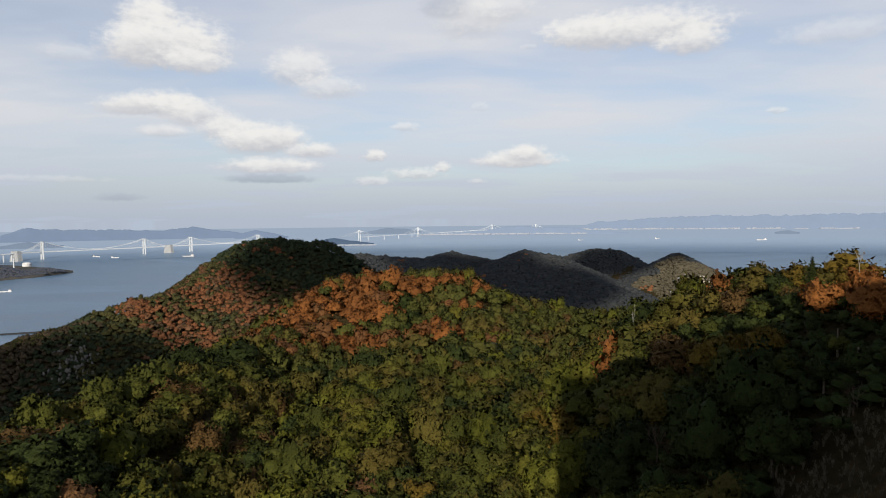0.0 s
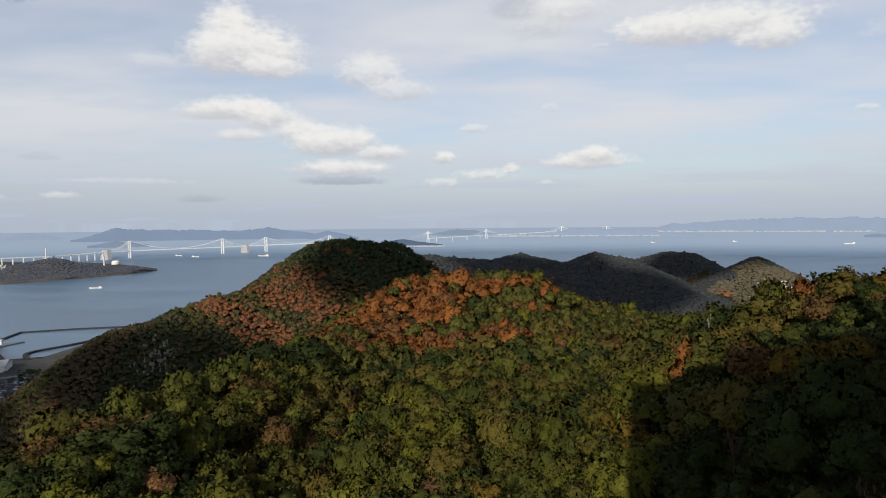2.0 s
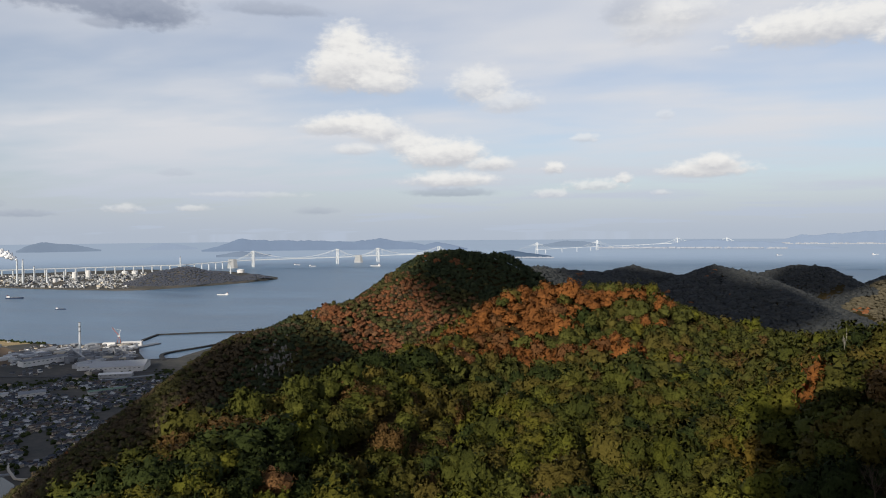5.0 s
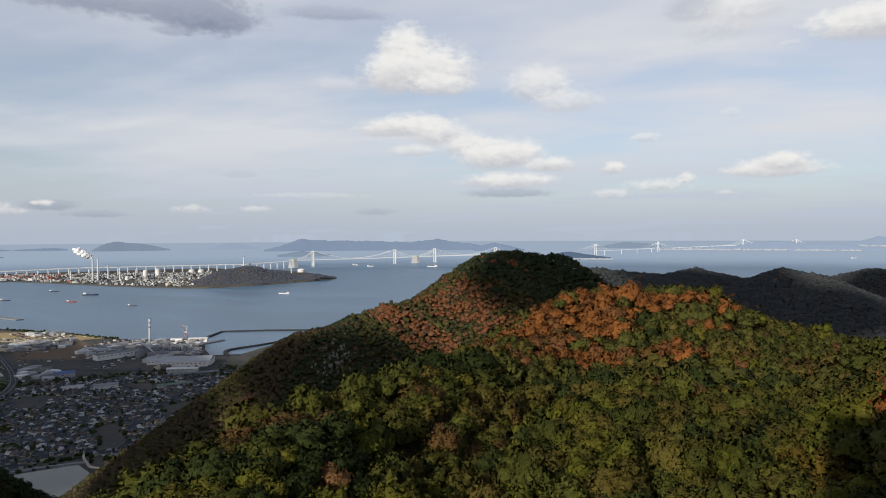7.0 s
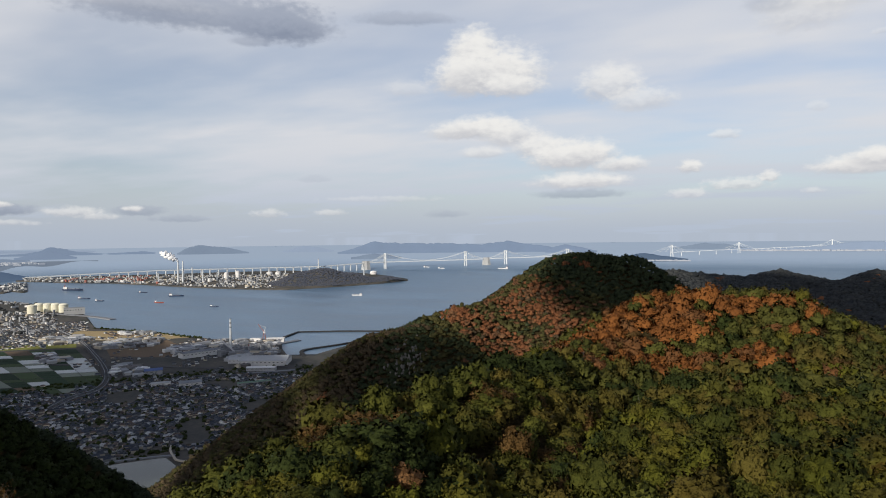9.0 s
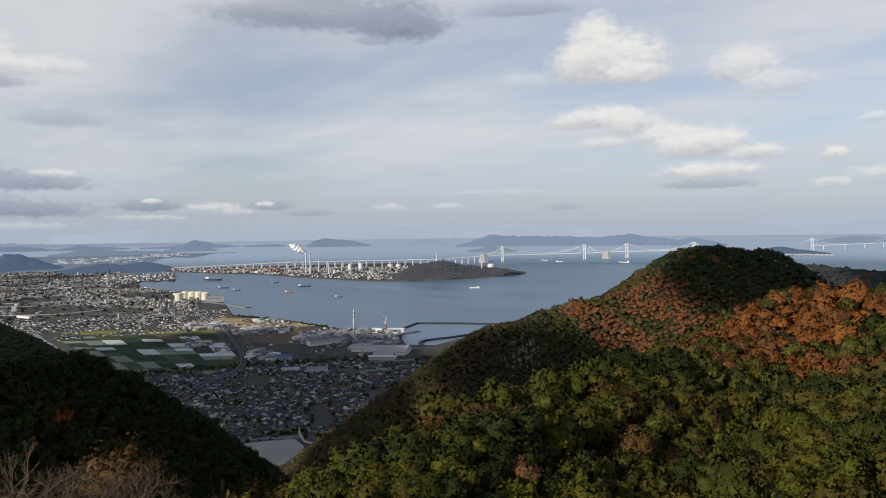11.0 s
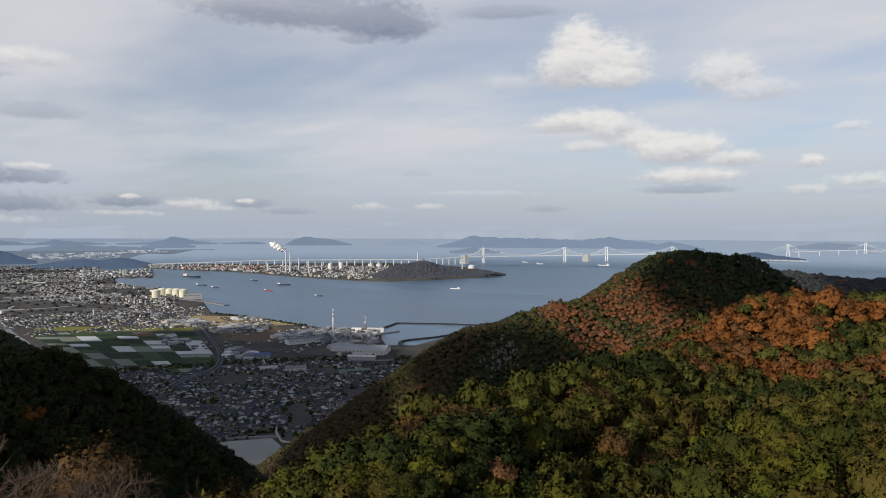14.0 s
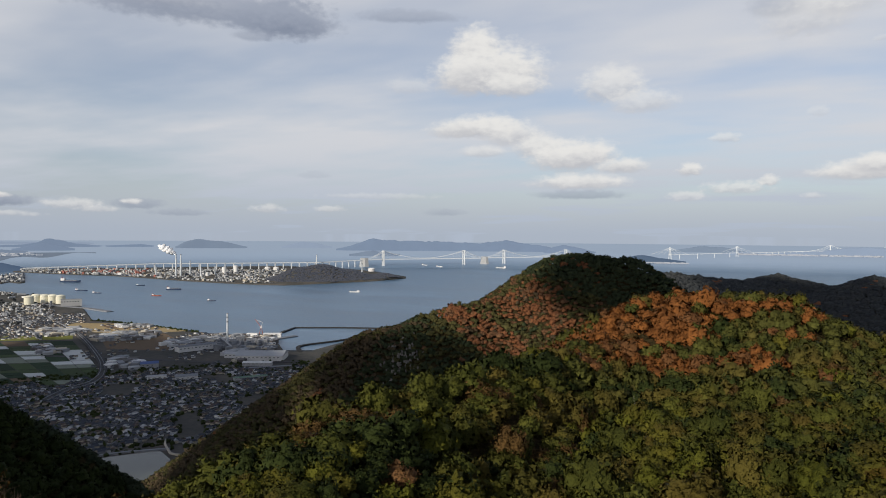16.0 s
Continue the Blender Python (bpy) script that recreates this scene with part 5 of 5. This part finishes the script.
# dock crane
crane = tagged(new("dock_crane"), "red and white luffing dock crane on the quay", "crane")
crane.matrix_world = pose(-1265, 1455, 2, 0, 0, 35)
for nm, a_, b_, r_ in (("leg", (-4, -4, 0), (-1.5, -1.5, 16), 0.7), ("leg", (4, -4, 0), (1.5, -1.5, 16), 0.7), ("leg", (-4, 4, 0), (-1.5, 1.5, 16), 0.7), ("leg", (4, 4, 0), (1.5, 1.5, 16), 0.7),
                       ("cab", (-3, 0, 17), (3, 0, 17), 3.0), ("jib", (0, 0, 18), (-16, 2, 40), 1.0), ("mast", (0, 0, 18), (4, 0, 32), 0.8), ("stay", (4, 0, 32), (-14, 2, 38), 0.3)):
    bm = bmesh.new()
    tube(bm, a_, b_, r_, r_ * 0.8, 6)
    part(nm, bm, RED if nm in ("jib", "leg") else WHITE, crane)
P = [(-1222 + rng.normal(0, 26), 1352 + rng.normal(0, 16), 2.0) for _ in range(22)]
P = [p for p in P if math.hypot(p[0], p[1]) < float(coast(math.degrees(math.atan2(p[0], p[1])))) - 25]
mass("yard_clutter", block_kinds, np.array(P), np.array([(rng.uniform(4, 10), rng.uniform(2, 6)) for _ in P]), RED, "rust-red plant and stacked goods in the yard", "machinery", rng)
P = [(-1180 + rng.normal(0, 45), 1290 + rng.normal(0, 45), 2.0) for _ in range(120)]
P = [p for p in P if math.hypot(p[0], p[1]) < float(coast(math.degrees(math.atan2(p[0], p[1])))) - 20]
mass("yard_clutter", block_kinds, np.array(P), np.array([(rng.uniform(4, 16), rng.uniform(3, 14)) for _ in P]), GREY, "grey silos, pipes and plant round the chimney", "machinery", rng)
conveyor = tagged(new("conveyor"), "long sloping grey conveyor gallery by the chimney", "conveyor")
bm = bmesh.new()
tube(bm, (-1215, 1240, 32), (-1135, 1215, 4), 2.0, 2.0, 6)
part("gallery", bm, PALE, conveyor)
for f in (0.15, 0.45, 0.75):
    c = Vector((-1215, 1240, 32)).lerp(Vector((-1135, 1215, 4)), f)
    bm = bmesh.new()
    tube(bm, (c.x, c.y, 1.8), c, 0.8, 0.8, 5)
    part("support", bm, GREY, conveyor)


# ---- bridges ----
def mapped(bm):
    for v in bm.verts:
        v.co = far(*v.co)[0]
    return bm


def beam(bm, a, b, w, h, cuts=1):
    """A straight bar of square section, cut into lengths so that it follows the drawing-in."""
    a, b = Vector(a), Vector(b)
    d = (b - a).normalized()
    s = Vector((-d.y, d.x, 0)).normalized() * w / 2 if abs(d.z) < 0.99 else Vector((w / 2, 0, 0))
    u = d.cross(s).normalized() * h / 2
    prev = None
    for k in range(cuts + 1):
        c = a.lerp(b, k / cuts)
        ring = [bm.verts.new(c + s + u), bm.verts.new(c - s + u), bm.verts.new(c - s - u), bm.verts.new(c + s - u)]
        if prev:
            for q in range(4):
                bm.faces.new((prev[q], prev[(q + 1) % 4], ring[(q + 1) % 4], ring[q]))
        prev = ring


def suspension_bridge(towers, ends, anchors, deck_z, top_z, label, wide=30, leg=9, cable=2.2):
    t = tagged(new("suspension_bridge"), label, "bridge")
    T = [Vector((*p, 0)) for p in towers]
    along = (T[-1] - T[0]).normalized()
    side = Vector((-along.y, along.x, 0)) * wide / 2
    for p in T:
        bm = bmesh.new()
        for s in (-1, 1):
            beam(bm, p + side * s * 1.1, p + side * s + Vector((0, 0, top_z)), leg, leg * 0.9)
        for z in (deck_z * 0.9, (deck_z + top_z) / 2, top_z - 5):
            beam(bm, p - side + Vector((0, 0, z)), p + side + Vector((0, 0, z)), leg * 0.7, leg * 0.9)
        part("tower", mapped(bm), STEEL, t)
    P = [Vector((*ends[0], 0)), *T, Vector((*ends[1], 0))]
    bm = bmesh.new()
    for a, b in zip(P, P[1:]):
        beam(bm, a + Vector((0, 0, deck_z)), b + Vector((0, 0, deck_z)), wide * 0.8, 7, 10)
    part("deck", mapped(bm), STEEL, t)
    for s in (-1, 1):
        bm = bmesh.new()
        hang = bmesh.new()
        for i, (a, b) in enumerate(zip(P, P[1:])):
            za = top_z if 0 < i else deck_z + 6
            zb = top_z if i < len(P) - 2 else deck_z + 6
            inner = 0 < i < len(P) - 2
            sag = (top_z - deck_z - 8) if inner else (top_z - deck_z) * 0.2
            prev = None
            for k in range(25):
                f = k / 24
                c = a.lerp(b, f) + side * s + Vector((0, 0, za + (zb - za) * f - sag * 4 * f * (1 - f)))
                if prev is not None:
                    beam(bm, prev, c, cable, cable)
                if 0 < k < 24 and c.z > deck_z + 3:
                    beam(hang, c, Vector((c.x, c.y, deck_z)), 0.5, 0.5)
                prev = c
        part("cable", mapped(bm), STEEL, t)
        tagged(part("hanger_ropes", mapped(hang), STEEL, t), kind="stuff")
    for ax, ay, size, top in anchors:
        bm = bmesh.new()
        v = box(bm, ax - size / 2, ay - size / 2, 0, ax + size / 2, ay + size / 2, top)
        for q in v:
            if q.co.z > 1:
                q.co.x, q.co.y = ax + (q.co.x - ax) * 0.72, ay + (q.co.y - ay) * 0.72
        part("anchor_block", mapped(bm), PALE, t, "pale concrete anchor block")
    return t


suspension_bridge([(-3079, 5142), (-2602, 5830)], [(-3138, 4918), (-2477, 6046)], [(-3138, 4918, 62, 76), (-2477, 6046, 66, 74)], 60, 138, "long white suspension bridge over the strait")
suspension_bridge([(-2358, 6262), (-1918, 6940)], [(-2477, 6046), (-1800, 7130)], [], 62, 138, "white suspension bridge continuing past the anchor block")
a1, a2 = bearing(4.18, 12800), bearing(7.86, 12600)
suspension_bridge([a1[:2], a2[:2]], [bearing(2.9, 12700)[:2], bearing(9.2, 12500)[:2]], [], 62, 165, "small far-off white suspension bridge", 26, 10, 2)
a1, a2 = bearing(-7.12, 8700), bearing(-2.14, 10500)
for q in (a1, a2):
    t = tagged(new("bridge_tower"), "far white cable-stayed bridge tower", "bridge")
    bm = bmesh.new()
    for s in (-9, 9):
        beam(bm, (q[0] + s * 1.6, q[1], 0), (q[0] + s * 0.7, q[1], 150 if q is a1 else 155), 8, 8)
    beam(bm, (q[0] - 14, q[1], 60), (q[0] + 14, q[1], 60), 9, 9)
    part("tower", mapped(bm), STEEL, t)
    for s in (-1, 1):
        for k in (1, 2, 3):
            bm = bmesh.new()
            beam(bm, (q[0], q[1], 145), (q[0] + s * 70 * k, q[1] + s * 30 * k, 62), 2, 2)
            part("stay", mapped(bm), STEEL, t)


def viaduct(line, z, step, label, wide=22, thick=8):
    t = tagged(new("viaduct"), label, "viaduct")
    bm = bmesh.new()
    total = [Vector((*p, zz)) for p, zz in zip(line, z)]
    for a, b in zip(total, total[1:]):
        beam(bm, a, b, wide, thick, 12)
    part("deck", mapped(bm), STEEL, t)
    for a, b in zip(total, total[1:]):
        n = max(1, int((b - a).length / step))
        for k in range(n):
            c = a.lerp(b, (k + 0.5) / n)
            bm = bmesh.new()
            beam(bm, (c.x, c.y, 0), (c.x, c.y, c.z), 7, 6)
            part("pier", mapped(bm), STEEL, t)


viaduct([(-3138, 4918), (-3262, 4441), (-4100, 3591), (-4745, 2975)], [60, 50, 50, 22], 62, "long white double-deck viaduct on tall piers", 20, 6)
viaduct([bearing(-7.12, 8700)[:2], bearing(-2.14, 10500)[:2]], [58, 58], 420, "distant white bridge deck on piers", 16, 5)
viaduct([bearing(-1.2, 11400)[:2], bearing(2.9, 12700)[:2]], [40, 60], 150, "distant white viaduct on short piers", 18, 5)


# ---- ships ----
def ship(x, y, length, turn, hull, label):
    t = tagged(new("ship"), label, "ship", "ships in the bay")
    p, k = far(x, y, 0)
    t.matrix_world = Matrix.Translation(p) @ pose(0, 0, 0, 0, 0, turn) @ Matrix.Scale(k, 4)
    w, h = length * 0.17, length * 0.075
    bm = bmesh.new()
    ring = [(-0.5, -0.4), (0.3, -0.5), (0.5, 0.0), (0.3, 0.5), (-0.5, 0.4)]
    low = [bm.verts.new((a * length * 0.94, b * w * 0.8, -0.5)) for a, b in ring]
    top = [bm.verts.new((a * length, b * w, h * (1.25 if a > 0.4 else 1))) for a, b in ring]
    bm.faces.new(top)
    for i in range(5):
        bm.faces.new((low[i], low[(i + 1) % 5], top[(i + 1) % 5], top[i]))
    bmesh.ops.recalc_face_normals(bm, faces=bm.faces)
    part("hull", bm, hull, t)
    bm = bmesh.new()
    box(bm, -0.44 * length, -w * 0.4, h * 0.9, -0.26 * length, w * 0.4, h * 2.4)
    part("bridge_house", bm, WHITE, t)
    bm = bmesh.new()
    tube(bm, (-0.4 * length, 0, h * 2.4), (-0.4 * length, 0, h * 3.3), w * 0.12, w * 0.1, 6)
    part("funnel", bm, HULL_RED, t)
    bm = bmesh.new()
    for k in range(3):
        box(bm, (-0.2 + k * 0.18) * length, -w * 0.3, h * 0.95, (-0.06 + k * 0.18) * length, w * 0.3, h * 1.3)
    part("hatches", bm, GREY, t)


for x_, y_, l_, turn_, hull_, say_ in ((-3517, 2472, 118, 25, HULL_BLUE, "dark-hulled car carrier at anchor"), (-2949, 2128, 60, 30, HULL_BLUE, "small dark freighter at anchor"),
                                     (-2773, 2079, 46, 20, HULL_BLUE, "small coaster at anchor"), (-2986, 2495, 44, 40, HULL_BLUE, "small coaster at anchor"),
                                     (-2437, 2121, 50, 10, HULL_RED, "rust-red hulled coaster at anchor"), (-2634, 2395, 72, 35, HULL_BLUE, "white and blue freighter at anchor"),
                                     (-2067, 2077, 40, 15, HULL_BLUE, "small dark tug boat in the bay"), (-1797, 2733, 52, 200, WHITE, "small white ferry under way"),
                                     (-2049, 5377, 90, 190, WHITE, "white ship below the bridge"), (3649, 7682, 110, 170, WHITE, "white ship in the open strait"),
                                     (-2600, 5300, 60, 0, WHITE, "small white boat below the bridge"), (-2850, 5500, 60, 0, WHITE, "small white boat below the bridge"), (-3700, 2990, 130, 30, HULL_BLUE, "freighter berthed at the works"),
                                     (1700, 8300, 70, 10, WHITE, "small white boat in the strait"), (2750, 8600, 70, 10, WHITE, "small white boat in the strait")):
    ship(x_, y_, l_, turn_, hull_, say_)

# steam from the chimneys
puff_rng = np.random.default_rng(3)
STEAM = plain("white_steam", (0.82, 0.82, 0.82), 1.0, vary=0.1)
V, Fc = zip(*[(lump(puff_rng, 2, 0.4)[0] * s + np.array(bearing(-47.6 - k * 0.12, 4620, 142 + k * 5.0 + 6 * (k % 2))), lump(puff_rng, 2)[1]) for k, s in enumerate((6, 10, 15, 19, 20, 18, 22, 20, 17, 12))])
off = np.cumsum([0] + [len(v) for v in V[:-1]])
steam = new("steam_plume", mesh_from("steam_plume", far_many(np.concatenate(V)), np.concatenate([f + o for f, o in zip(Fc, off)]), STEAM, True))
tagged(steam, "white steam plume drifting from the chimneys", "steam")

# ---- what stands behind the lookout ----
CONCRETE = plain("lookout_concrete", (0.36, 0.35, 0.33), 0.85, vary=0.2, scale=0.5)
GLASS_DARK = plain("dark_window_glass", (0.03, 0.035, 0.04), 0.15, vary=0.1)
lodge = tagged(new("lookout_building"), "tall pale concrete lodge behind the lookout terrace", "building")
ALONG, BACKY, ROOF = 46.0, -16.0, 280 + 27.0
bm = bmesh.new()
box(bm, -1.7, BACKY, 248, ALONG, -1.8, ROOF)
part("wall", bm, CONCRETE, lodge)
bm = bmesh.new()
box(bm, -1.9, BACKY - 0.3, ROOF, ALONG + 0.3, -1.6, ROOF + 0.5)
part("roof", bm, GREY, lodge)
bm = bmesh.new()
box(bm, -4.0, -1.8, 278.0, ALONG, 0.7, 278.35)
part("terrace", bm, CONCRETE, lodge)
bm = bmesh.new()
box(bm, -4.0, BACKY, 252, -1.7, -1.8, 278.35)
part("terrace_base", bm, CONCRETE, lodge)
for i in range(7):
    for k in range(6):
        bm = bmesh.new()
        box(bm, 4 + k * 7.0, -1.82, 262 + i * 6.0, 8.5 + k * 7.0, -1.75, 265.2 + i * 6.0)
        part("window", bm, GLASS_DARK, lodge)

# ---- clouds behind the lookout, whose shadows lie on the hills ----
CLOUD = plain("cloud_white", (0.85, 0.85, 0.85), 1.0, vary=0.05)
across = Vector((math.cos(radians(SUN_AZ + 180)), -math.sin(radians(SUN_AZ + 180)), 0))
upward = across.cross(sun_dir)
upward = upward if upward.z > 0 else -upward
cloud_rng = np.random.default_rng(11)


def drifting_cloud(e1, e2, a, b, away):
    """A cloud on the sun's side. e1, e2: its place across and above the sun's line to the lookout; a, b: half sizes."""
    V, Fc = lump(cloud_rng, 4, 0.10, 2.2)
    c = EYE + across * e1 + upward * e2 + sun_dir * away
    M = np.array([list(across * a), list(upward * b), list(sun_dir * min(a, b))])
    ob = new("cloud", mesh_from("cloud", V @ M + np.array(c), Fc, CLOUD, True))
    return tagged(ob, "white cumulus cloud drifting behind the lookout", "cloud", "clouds behind the lookout")


for e1, e2, a, b in ((-238, 238, 96, 60), (-370, 80, 108, 46), (-505, -12, 75, 62), (-890, -55, 170, 62), (-272, 42, 80, 42), (-335, -52, 135, 44), (-1360, 55, 490, 145), (-1240, -42, 170, 70),
                     (-180, 432, 140, 84), (-15, 374, 104, 58), (150, 615, 137, 60)):
    drifting_cloud(e1, e2, a, b, 2600)
